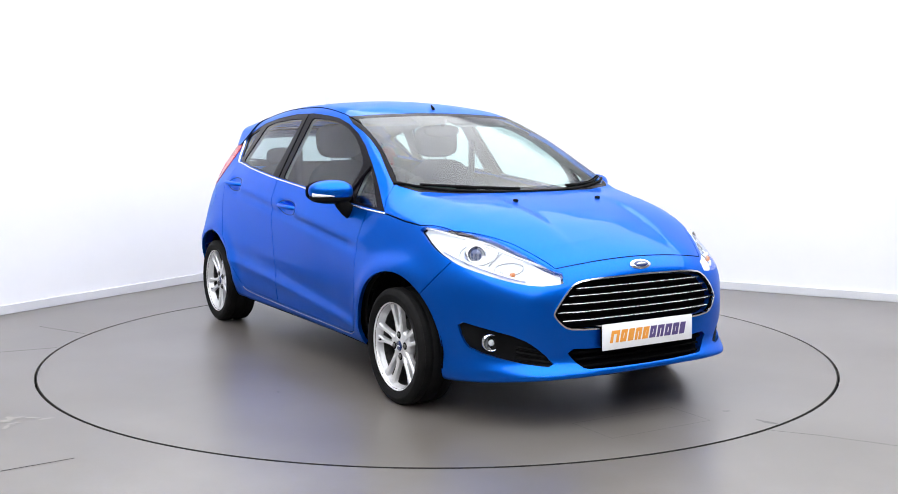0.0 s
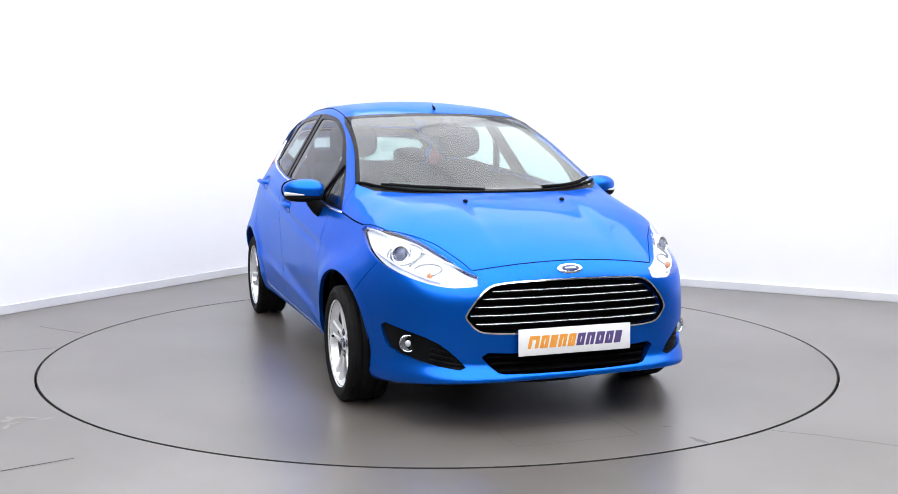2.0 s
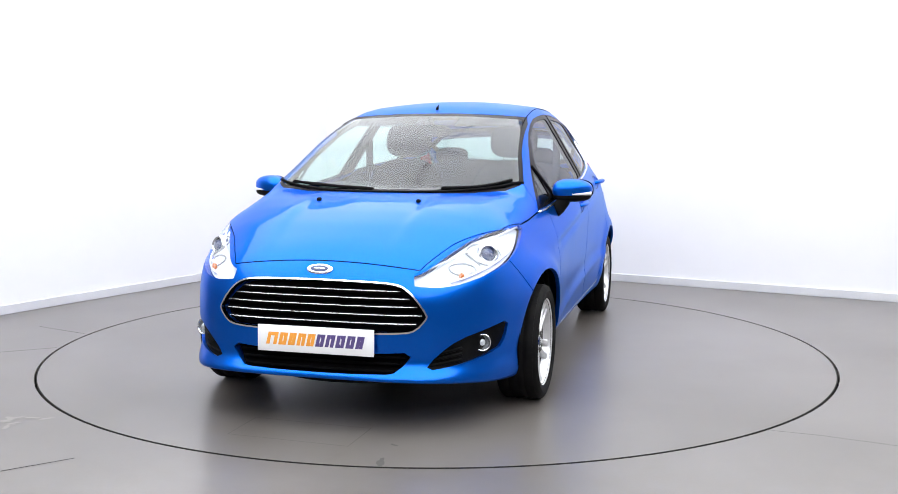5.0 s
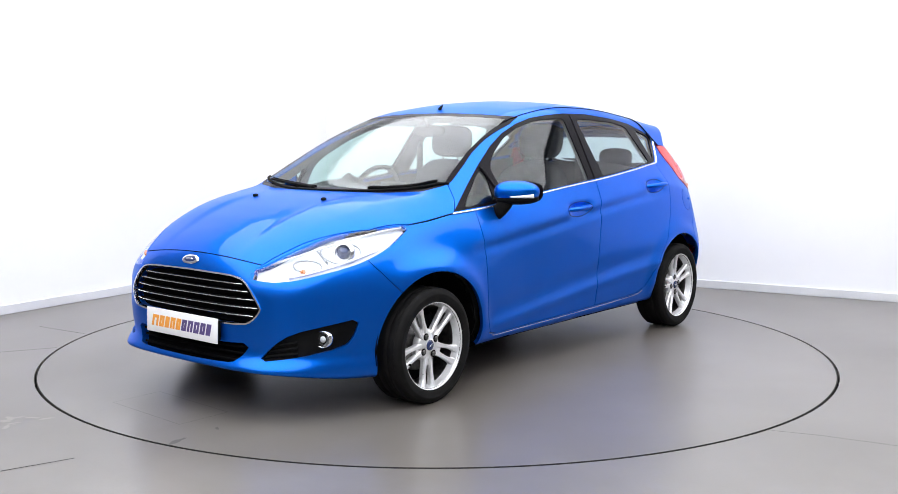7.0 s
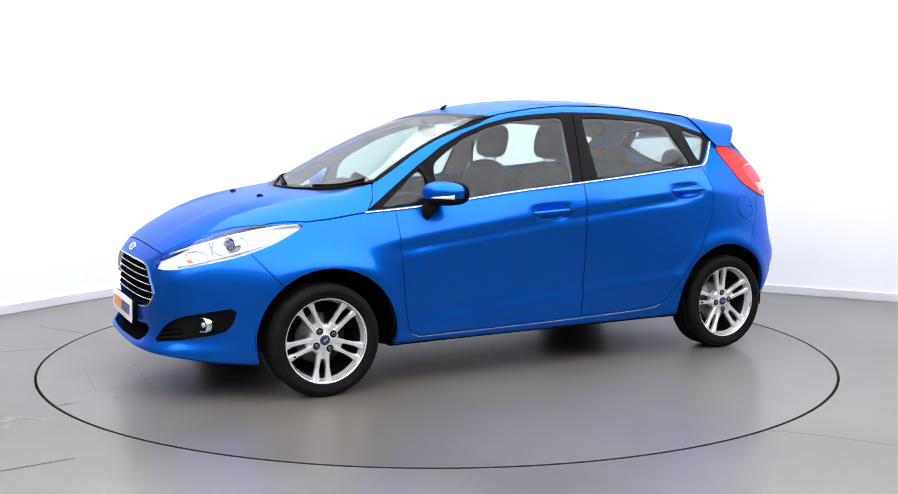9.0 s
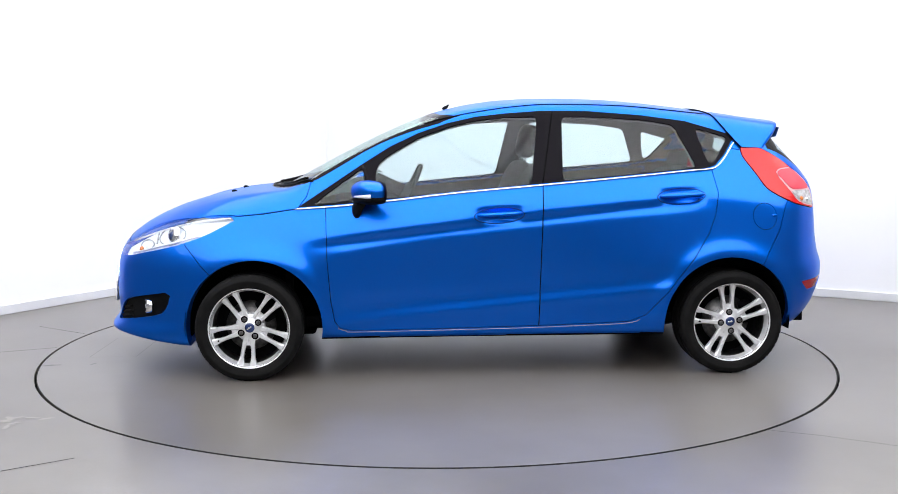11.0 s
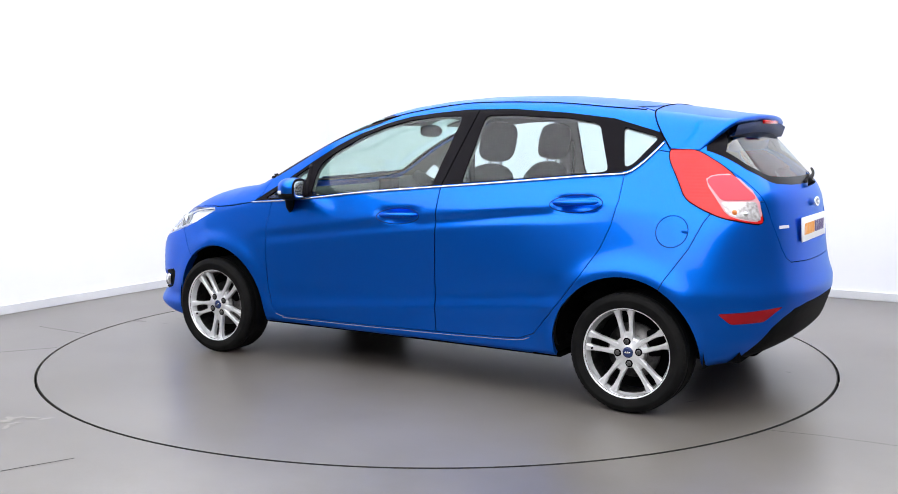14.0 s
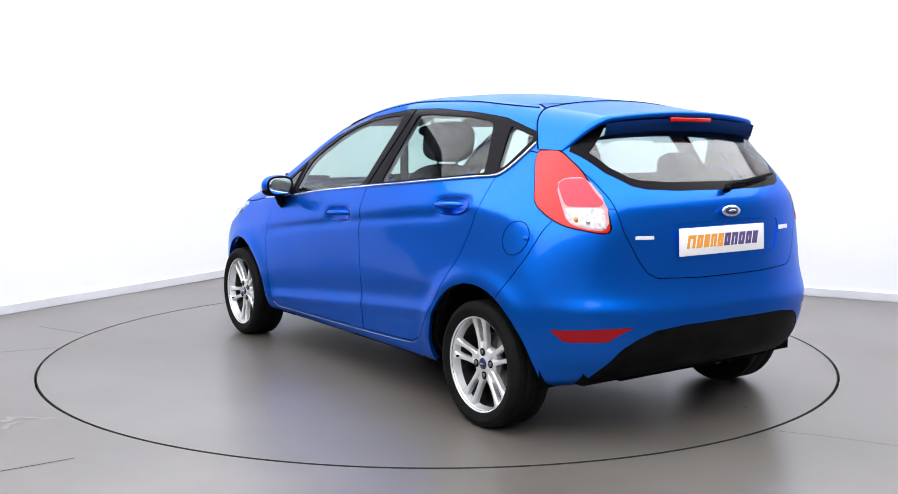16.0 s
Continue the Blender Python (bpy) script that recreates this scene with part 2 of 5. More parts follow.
def room():
    c0, c1 = CORNER, CORNER + ALONG_R * SIDE_R
    c2, c3 = c1 + ALONG_L * SIDE_L, CORNER + ALONG_L * SIDE_L
    wall("wall_left", c3, c0, "plain white painted studio wall above white skirting")
    # unseen dark panel before the near left wall, added to dim that side
    cs, shift = CORNER + ALONG_L * 4.7, ALONG_R * 0.024
    wall("light_block_left", c3 + shift, cs + shift, "unseen dark grey panel added to dim light from the left", WALL_BLOCK)
    wall("wall_right", c0, c1, "plain white painted studio wall above white skirting")
    # two unseen walls, added dark so that little light bounces onto the car
    wall("wall_near", c2, c3, "unseen dark grey wall added to cut low light and reflections", WALL_DARK)
    wall("wall_far_right", c1, c2, "unseen dark grey wall added to cut low light and reflections", WALL_DARK)
    # skirting boards on the two walls in view
    for nm, a, b in (("skirting_left", c3, c0), ("skirting_right", c0, c1)):
        d = b - a
        inn = Vector((d.y, -d.x, 0)).normalized()
        bm = box_bm(d.length, 0.018, 0.066, (0, 0, 0.033), 0.004)
        bmesh.ops.transform(bm, matrix=Matrix.Translation((a + b) / 2 + inn * 0.010) @ Matrix.Rotation(math.atan2(d.y, d.x), 4, "Z"), verts=bm.verts)
        tagged(part(nm, bm, SKIRT, None, smooth=False), "white gloss skirting board along the wall foot", "skirting", kind="structure")
    # floor with the round pit of the turntable
    n = 256
    ring = [(TABLE_R * math.cos(2 * math.pi * i / n), TABLE_R * math.sin(2 * math.pi * i / n)) for i in range(n)]
    v, f = [], []
    for x, y in ring:
        s = 12.0 / max(abs(x), abs(y))
        v += [(x, y, 0), (x * s, y * s, 0), (x, y, -0.06)]
    for i in range(n):
        j = (i + 1) % n
        f += [(3 * i, 3 * i + 1, 3 * j + 1, 3 * j), (3 * i + 2, 3 * i, 3 * j, 3 * j + 2)]
    ob = new("floor", mesh_of("floor", v, f, FLOOR, False))
    tagged(ob, "worn grey painted concrete studio floor with scuffs", "floor", kind="structure")
    pit = new("turntable_pit", mesh_of("turntable_pit", [(x * 1.02, y * 1.02, -0.06) for x, y in ring], [tuple(range(n))], DARK, False))
    tagged(pit, "black pit floor beneath the turntable", "pit", kind="structure")
    # ceiling
    bm = bmesh.new()
    bm.faces.new([bm.verts.new(p + Vector((0, 0, HIGH))) for p in (c0, c1, c2, c3)])
    r = bmesh.ops.extrude_face_region(bm, geom=bm.faces[:])
    bmesh.ops.translate(bm, verts=[e for e in r["geom"] if isinstance(e, bmesh.types.BMVert)], vec=(0, 0, 0.1))
    bmesh.ops.recalc_face_normals(bm, faces=bm.faces)
    tagged(part("ceiling", bm, CEILING, None, smooth=False), "plain grey studio ceiling with light panels", "ceiling", kind="structure")


def ceiling_lights():
    """A light ceiling over the whole studio: twenty square glowing panels in slim frames."""
    w = 2.145
    first = new("ceiling_light")
    part("frame", joined(box_bm(w, 0.012, 0.03, (0, w / 2 - 0.006, 0.008)), box_bm(w, 0.012, 0.03, (0, 0.006 - w / 2, 0.008)),
                         box_bm(0.012, w - 0.024, 0.03, (w / 2 - 0.006, 0, 0.008)), box_bm(0.012, w - 0.024, 0.03, (0.006 - w / 2, 0, 0.008))), SKIRT, first, smooth=False)
    part("diffuser", box_bm(w - 0.024, w - 0.024, 0.02, (0, 0, 0.0)), PANEL_GLOW, first, "glowing white diffuser", smooth=False)
    tagged(first, "square white ceiling light panel with glowing diffuser", "ceiling light", "studio ceiling lights")
    turn = math.degrees(math.atan2(ALONG_R.y, ALONG_R.x))
    for k in range(20):
        p = CORNER + ALONG_R * (1.3 + 2.15 * (k % 4)) + ALONG_L * (1.2 + 2.15 * (k // 4))
        m = pose(p.x, p.y, HIGH - 0.045, 0, 0, turn)
        if k == 0:
            first.matrix_basis = m
        else:
            copy_thing(first, m)


def blot(a, b, z):
    """An uneven flat blot with half sizes a and b."""
    bm = bmesh.new()
    n = 28
    vs = []
    for i in range(n):
        t = 2 * math.pi * i / n
        k = 0.75 + 0.45 * noise.noise(Vector((math.cos(t) * 1.7 + a * 90, math.sin(t) * 1.7, b * 70)))
        vs.append(bm.verts.new((a * k * math.cos(t), b * k * math.sin(t), z)))
    bm.faces.new(vs)
    return bm


def strip(a, b, w, z=0.001):
    """A thin flat line on the floor from a to b."""
    a, b = Vector((*a, z)), Vector((*b, z))
    s = (b - a).normalized().cross(Vector((0, 0, 1))) * w / 2
    bm = bmesh.new()
    bm.faces.new([bm.verts.new(p) for p in (a - s, b - s, b + s, a + s)])
    bmesh.ops.recalc_face_normals(bm, faces=bm.faces)
    if bm.faces[:][0].normal.z < 0:
        bmesh.ops.reverse_faces(bm, faces=bm.faces)
    return bm


def floor_marks():
    """Scuffs where the paint has gone, stains and slab joints round the turntable."""
    rnd = random.Random(4)
    for k in range(16):
        x, y = -1.82 + rnd.uniform(-0.14, 0.12), -1.60 + rnd.uniform(-0.09, 0.08)
        o = part("paint_scuff", blot(rnd.uniform(0.012, 0.05), rnd.uniform(0.006, 0.016), 0.0012 + 0.0001 * k), SCUFF, None, smooth=False)
        o.matrix_basis = pose(x, y, 0, 0, 0, rnd.uniform(0, 180))
        tagged(o, "pale patch of worn floor paint", "floor scuff", "worn paint patches", "structure")
    for a, b, w in (((-2.513, -0.187), (-2.238, -0.06), 0.006), ((1.39, -1.734), (1.58, -1.809), 0.003), ((1.58, -1.809), (1.90, -1.985), 0.003), ((-1.75, -2.33), (-1.399, -2.09), 0.006), ((-2.60, 0.60), (-2.22, 0.352), 0.005)):
        tagged(part("slab_joint", strip(a, b, w), SEAM, None, smooth=False), "thin dark joint in the floor", "floor joint", "slab joints", "structure")


def turntable():
    n = 256
    r = TABLE_R - 0.011
    v, f = [], []
    prof = [(0, 0), (0.5, 0), (1.0, 0), (1.6, 0), (r - 0.003, 0), (r, -0.003), (r, -0.05)]
    v.append((0, 0, 0))
    for q, z in prof[1:]:
        v += [(q * math.cos(2 * math.pi * i / n), q * math.sin(2 * math.pi * i / n), z) for i in range(n)]
    for i in range(n):
        f.append((0, 1 + i, 1 + (i + 1) % n))
        for k in range(len(prof) - 2):
            a, b = 1 + k * n, 1 + (k + 1) * n
            f.append((a + i, b + i, b + (i + 1) % n, a + (i + 1) % n))
    ob = new("turntable")
    put("deck", mesh_of("deck", v, f, DISC, False), ob)
    lip = lathe([(r - 0.004, 0.0008), (r - 0.001, 0.0010), (r + 0.001, -0.002), (r + 0.001, -0.05)], 256)
    bmesh.ops.rotate(lip, verts=lip.verts, matrix=Matrix.Rotation(math.radians(90), 3, "X"))
    for q in lip.verts:
        q.co.z = -abs(q.co.z) if q.co.z < -0.0005 or q.co.z > 0.0015 else q.co.z
    part("edge_band", lip, SEAM, ob, "dark steel edge band")
    # worn marks on the deck
    for x, y, a, b, turn, mat in ((1.906, 0.364, 0.030, 0.010, 70, STAIN), (2.12, 0.385, 0.070, 0.018, 15, STAIN_SOFT), (0.914, 0.161, 0.022, 0.010, 30, STAIN_SOFT), (0.532, -1.231, 0.018, 0.008, 0, STAIN),
                                  (-1.108, 0.348, 0.050, 0.022, 60, SCUFF), (-1.672, 0.467, 0.055, 0.010, 60, STAIN_SOFT), (-1.369, -0.051, 0.050, 0.014, 100, SCUFF), (-1.932, -0.38, 0.02, 0.012, 0, STAIN)):
        o = part("deck_mark", blot(a, b, 0.0012), mat, ob, smooth=False)
        o.matrix_basis = pose(x, y, 0, 0, 0, turn)
    # edges of an access plate in the deck
    for a, b in (((1.695, -0.348), (1.716, 0.197)), ((1.716, 0.197), (1.972, 0.193)), ((1.972, 0.193), (1.95, -0.348)), ((1.95, -0.348), (1.695, -0.348))):
        part("plate_edge", strip(a, b, 0.003), STAIN_SOFT, ob, smooth=False)
    return tagged(ob, "round grey painted vehicle turntable set flush in the floor", "turntable")


# ------------------------------------------------------------ shape of the car body
# Car space: x forward, y to its left, z up from the ground, origin midway between the axles.
AXLE, TRACK, HUB_Z, TYRE_R = 1.2445, 0.743, 0.271, 0.2725


def curve(pairs, smooth=0.05):
    """A smooth function through (x, value) pairs: straight runs, rounded with a bell of that width."""
    xs, ys = np.array([p[0] for p in pairs], float), np.array([p[1] for p in pairs], float)
    o = np.argsort(xs)
    xs, ys = xs[o], ys[o]
    g = np.linspace(-2.6, 2.6, 1041)
    lo, hi = (ys[1] - ys[0]) / (xs[1] - xs[0]), (ys[-1] - ys[-2]) / (xs[-1] - xs[-2])
    y = np.interp(g, xs, ys)
    y = np.where(g < xs[0], ys[0] + lo * (g - xs[0]), np.where(g > xs[-1], ys[-1] + hi * (g - xs[-1]), y))
    w = np.exp(-0.5 * (np.arange(-60, 61) * 0.005 / smooth) ** 2)
    pad = np.concatenate([np.full(60, y[0]), y, np.full(60, y[-1])])
    s = np.convolve(pad, w / w.sum(), "valid")
    return lambda q: np.interp(q, g, s)


BELT_Z = curve([(2.4, 0.70), (2.1, 0.72), (1.7, 0.775), (1.5, 0.825), (1.2, 0.855), (1.0, 0.87), (0.5, 0.91), (0.2, 0.944), (-0.25, 0.982), (-0.8, 1.034), (-1.15, 1.064), (-1.5, 1.09), (-1.9, 1.09)])
BELT_Y = curve([(2.1, 0.50), (1.7, 0.655), (1.5, 0.705), (1.2, 0.740), (1.0, 0.760), (0.77, 0.774), (0.5, 0.788), (0.2, 0.793), (-0.29, 0.79), (-0.8, 0.74), (-1.12, 0.685), (-1.4, 0.64), (-1.7, 0.59), (-1.95, 0.55)])
CREASE_Z = curve([(2.4, 0.62), (2.1, 0.63), (1.7, 0.65), (1.5, 0.66), (1.2, 0.69), (0.82, 0.722), (0.23, 0.797), (-0.24, 0.85), (-0.64, 0.893), (-1.15, 0.935), (-1.35, 0.91), (-1.6, 0.84), (-1.95, 0.80)])
CREASE_Y = curve([(2.1, 0.66), (1.7, 0.765), (1.5, 0.792), (1.2, 0.800), (0.85, 0.832), (0.3, 0.848), (-0.02, 0.842), (-0.5, 0.83), (-0.98, 0.80), (-1.42, 0.765), (-1.7, 0.715), (-1.95, 0.65)])
MAX_Y = curve([(2.1, 0.74), (1.7, 0.82), (1.5, 0.85), (1.24, 0.866), (0.95, 0.852), (0.5, 0.838), (0.0, 0.838), (-0.6, 0.845), (-1.0, 0.857), (-1.24, 0.862), (-1.5, 0.848), (-1.75, 0.81), (-1.95, 0.77)])
TOP_Z = curve([(2.08, 0.635), (1.97, 0.716), (1.85, 0.781), (1.7, 0.849), (1.55, 0.895), (1.38, 0.932), (1.2, 0.957), (1.10, 0.966), (0.95, 1.050), (0.8, 1.132), (0.6, 1.234), (0.45, 1.303), (0.3, 1.361), (0.12, 1.409), (-0.05, 1.436), (-0.25, 1.450), (-0.5, 1.452), (-0.7, 1.445), (-0.86, 1.432), (-1.03, 1.415), (-1.19, 1.395), (-1.35, 1.372), (-1.5, 1.348), (-1.7, 1.312)], 0.035)
CROWN = curve([(2.0, 0.20), (1.7, 0.08), (1.5, 0.03), (1.15, 0.03), (0.9, 0.0), (0.3, 0.06), (0.0, 0.15), (-0.8, 0.17), (-1.5, 0.20)], 0.08)
SWEEP = curve([(2.0, 0.35), (1.3, 0.1), (1.05, 0.15), (0.3, 0.12), (0.0, 0.05), (-2, 0.0)], 0.08)
GREEN_S = curve([(2.1, 1.3), (1.3, 1.3), (1.0, 0.78), (0.6, 0.60), (-0.1, 0.57), (-0.6, 0.55), (-1.2, 0.53), (-1.9, 0.53)], 0.06)
NOSE_X = curve([(0.0, 1.80), (0.14, 1.98), (0.19, 2.055), (0.235, 2.055), (0.285, 2.003), (0.43, 2.015), (0.55, 2.008), (0.63, 1.997), (0.69, 1.98), (0.76, 1.93), (0.9, 1.75), (1.0, 1.55), (1.6, 0.5)], 0.02)
TAIL_X = curve([(0.0, -1.62), (0.15, -1.74), (0.23, -1.805), (0.35, -1.883), (0.47, -1.923), (0.55, -1.925), (0.60, -1.905), (0.64, -1.895), (0.70, -1.885), (0.86, -1.87), (0.95, -1.853), (1.0, -1.83), (1.05, -1.79), (1.15, -1.70), (1.25, -1.605), (1.35, -1.515), (1.6, -1.30)], 0.016)
BASE_Z = curve([(2.1, 0.228), (1.95, 0.215), (1.75, 0.185), (1.55, 0.163), (0.9, 0.196), (-0.9, 0.200), (-1.5, 0.215), (-1.7, 0.245), (-1.85, 0.295), (-2.0, 0.34)], 0.04)


def soft(u, k):
    return 0.5 * (u + np.sqrt(u * u + k * k))


def smax(a, b, k):
    h = np.clip(0.5 + 0.5 * (a - b) / k, 0, 1)
    return b * (1 - h) + a * h + k * h * (1 - h)


def side_y(x, z):
    """Half width of the body side at length x and height z: straight runs between six lines, rounded where they meet."""
    p = MAX_Y(x)
    zc, zb, pc, wb = CREASE_Z(x), BELT_Z(x), CREASE_Y(x), BELT_Y(x)
    door = np.exp(-((x - 0.05) / 0.75) ** 4)
    zs = [0.20 + 0 * x, 0.30 + 0 * x, 0.58 + 0 * x, zc, zb, zb + 0.42]
    ys = [p - 0.05, p - 0.018 - 0.012 * door, p - 0.016 * door, pc, wb, wb - GREEN_S(x) * 0.42 - 0.03]
    ks = [0.0, 0.05, 0.07, 0.022 + 0 * x, 0.03, 0.0]
    s = [(ys[i + 1] - ys[i]) / (zs[i + 1] - zs[i]) for i in range(5)]
    w = ys[0] + s[0] * (z - zs[0])
    for i in range(1, 5):
        w = w + (s[i] - s[i - 1]) * soft(z - zs[i], ks[i])
    # undercut below the shoulder crease and hollow above the sill
    run = np.clip((x + 1.15) / 0.25, 0, 1) * np.clip((0.95 - x) / 0.2, 0, 1)
    w = w - 0.011 * run * np.exp(-((z - zc + 0.035) / 0.028) ** 2)
    low = 0.365 - 0.095 * x
    w = w + 0.006 * run * np.exp(-((z - low) / 0.03) ** 2) - 0.006 * run * np.exp(-((z - low - 0.07) / 0.05) ** 2)
    # bowls behind the door handles
    for hx, hz in ((-0.02, 0.832), (-0.972, 0.925)):
        w = w - 0.020 * np.exp(-((x - hx) / 0.105) ** 4 - ((z - hz - 0.004 + 0.05 * (x - hx)) / 0.036) ** 4)
    # wheel-arch swelling
    for ax, amp in ((AXLE - 0.02, 0.014), (-AXLE + 0.02, 0.016)):
        r = np.hypot(x - ax, z - 0.275)
        w = w + amp * np.exp(-((r - 0.36) / 0.055) ** 2) * np.clip((z - 0.2) * 8, 0, 1)
    return w


def body_f(x, y, z):
    """Negative inside the body, zero on its skin."""
    a = np.abs(y)
    f = (a - side_y(x, z)) * 0.9
    bulge = 0.07 * a ** 2 + 0.45 * a ** 4 + 0.9 * a ** 6
    nose = (x - (NOSE_X(z) - bulge)) * 0.9
    f = smax(f, nose, 0.20)
    tail = (TAIL_X(z) + 0.14 * a ** 2 + 0.50 * a ** 4 - x) * 0.9
    f = smax(f, tail, 0.11)
    xs = x + SWEEP(x) * a * a
    rib = np.clip((x - 1.2) / 0.3, 0, 1) * np.clip((2.0 - x) / 0.4, 0, 1)
    rise = 0.013 * rib * (1 / (1 + np.exp(-(a - 0.27 - 0.06 * (1.9 - x)) / 0.014)) - 1 / (1 + np.exp(-(a - 0.47 - 0.13 * (1.9 - x)) / 0.05)))
    top = (z - (TOP_Z(xs) - CROWN(x) * a * a - 0.13 * rib * a ** 4 + rise)) * 0.85
    k = 0.055 - 0.022 * np.exp(-((x - 0.65) / 0.35) ** 4) + 0.02 * np.clip((x - 1.1) / 0.2, 0, 1)
    f = smax(f, top, k)
    f = smax(f, BASE_Z(x) - z, 0.05 - 0.03 * np.clip((x - 1.4) / 0.3, 0, 1))
    return f


def body_normal(p):
    e = 0.004
    g = np.stack([body_f(*(p + d).T) - body_f(*(p - d).T) for d in np.eye(3) * e], 1)
    g /= np.linalg.norm(g, axis=1)[:, None] + 1e-12
    return g


INNER = ((-1.15, 1.45), (0.0, 0.36), (0.42, 0.62))
OUTER = ((-2.35, 2.45), (0.0, 1.15), (0.02, 1.70))


def skin(q):
    """Points of the outer box, pulled in along their rays to the skin of the body."""
    lo = np.array([r[0] for r in OUTER])
    hi = np.array([r[1] for r in OUTER])
    il, ih = np.array([r[0] for r in INNER]), np.array([r[1] for r in INNER])
    start = il + (q - lo) / (hi - lo) * (ih - il)
    a, b = np.zeros(len(q)), np.ones(len(q))
    for _ in range(34):
        m = (a + b) / 2
        p = start + (q - start) * m[:, None]
        inside = body_f(*p.T) < 0
        a, b = np.where(inside, m, a), np.where(inside, b, m)
    return start + (q - start) * ((a + b) / 2)[:, None]


def half_shell(nx=300, ny=48, nz=104):
    """The left half of the skin as vertices and quads."""
    X, Y, Z = (np.linspace(*r, n + 1) for r, n in zip(OUTER, (nx, ny, nz)))
    verts, quads = [], []

    def sheet(P, flip):
        n, m = P.shape[:2]
        base = len(verts)
        verts.extend(P.reshape(-1, 3))
        for i in range(n - 1):
            for j in range(m - 1):
                a = base + i * m + j
                q = (a, a + 1, a + m + 1, a + m)
                quads.append(q[::-1] if flip else q)

    def grid(a, b, build):
        A, B = np.meshgrid(a, b, indexing="ij")
        return np.stack(build(A, B), -1)

    sheet(grid(X, Z, lambda a, b: (a, 0 * a + Y[-1], b)), False)
    sheet(grid(X, Y, lambda a, b: (a, b, 0 * a + Z[-1])), True)
    sheet(grid(X, Y, lambda a, b: (a, b, 0 * a + Z[0])), False)
    sheet(grid(Y, Z, lambda a, b: (0 * a + X[-1], a, b)), True)
    sheet(grid(Y, Z, lambda a, b: (0 * a + X[0], a, b)), False)
    v = skin(np.array(verts))
    return v, quads


# ------------------------------------------------------------ cutting the skin into panels
def walk_in(f, lo, hi):
    """The root of f between lo (inside) and hi (outside)."""
    for _ in range(30):
        m = (lo + hi) / 2
        lo, hi = (m, hi) if f(m) < 0 else (lo, m)
    return lo


def side_pt(x, z, off=0.0):
    y = walk_in(lambda q: body_f(x, q, z), 0.0, 1.1)
    p = np.array([[x, y, z]])
    return Vector((p + off * body_normal(p))[0])


def front_pt(y, z, off=0.0):
    x = walk_in(lambda q: body_f(q, y, z), 1.0 if z < 0.9 else 0.0, 2.4)
    p = np.array([[x, y, z]])
    return Vector((p + off * body_normal(p))[0])


def rear_pt(y, z, off=0.0):
    x = walk_in(lambda q: body_f(q, y, z), -0.9, -2.3)
    p = np.array([[x, y, z]])
    return Vector((p + off * body_normal(p))[0])


def top_pt(x, y, off=0.0):
    z = walk_in(lambda q: body_f(x, y, q), 0.5, 1.7)
    p = np.array([[x, y, z]])
    return Vector((p + off * body_normal(p))[0])


def rounded(poly, times=2):
    """Corner cutting of a closed outline."""
    for _ in range(times):
        out = []
        for (ax, ay), (bx, by) in zip(poly, poly[1:] + poly[:1]):
            out += [(0.75 * ax + 0.25 * bx, 0.75 * ay + 0.25 * by), (0.25 * ax + 0.75 * bx, 0.25 * ay + 0.75 * by)]
        poly = out
    return poly


def filleted(poly, r):
    """The outline with each corner rounded over a length r."""
    out = []
    for i, p in enumerate(poly):
        a, p, b = Vector(poly[i - 1]), Vector(p), Vector(poly[(i + 1) % len(poly)])
        ra, rb = min(r, (a - p).length * 0.45), min(r, (b - p).length * 0.45)
        s, e = p + (a - p).normalized() * ra, p + (b - p).normalized() * rb
        for k in range(5):
            t = k / 4
            out.append(tuple((1 - t) ** 2 * s + 2 * t * (1 - t) * p + t * t * e))
    return out


def circle(cx, cy, r, n=40, ry=None):
    return [(cx + r * math.cos(2 * math.pi * i / n), cy + (ry or r) * math.sin(2 * math.pi * i / n)) for i in range(n)]


def grown(poly, d):
    """The outline moved outwards by d."""
    area = sum(a[0] * b[1] - b[0] * a[1] for a, b in zip(poly, poly[1:] + poly[:1]))
    s = 1 if area > 0 else -1
    out = []
    for i, p in enumerate(poly):
        a, b = Vector(poly[i - 1]), Vector(poly[(i + 1) % len(poly)])
        p = Vector(p)
        n1, n2 = (p - a).normalized(), (b - p).normalized()
        n = Vector((n1.y + n2.y, -n1.x - n2.x))
        n = n.normalized() / max(0.5, math.cos(n1.angle(n2, 0) / 2))
        out.append(tuple(p + s * d * n))
    return out


def in_poly(u, v, poly):
    hit = False
    for (ax, ay), (bx, by) in zip(poly, poly[1:] + poly[:1]):
        if (ay > v) != (by > v) and u < (bx - ax) * (v - ay) / (by - ay) + ax:
            hit = not hit
    return hit


AXES = {"side": (0, 2, 1), "end": (1, 2, 0), "top": (0, 1, 2)}


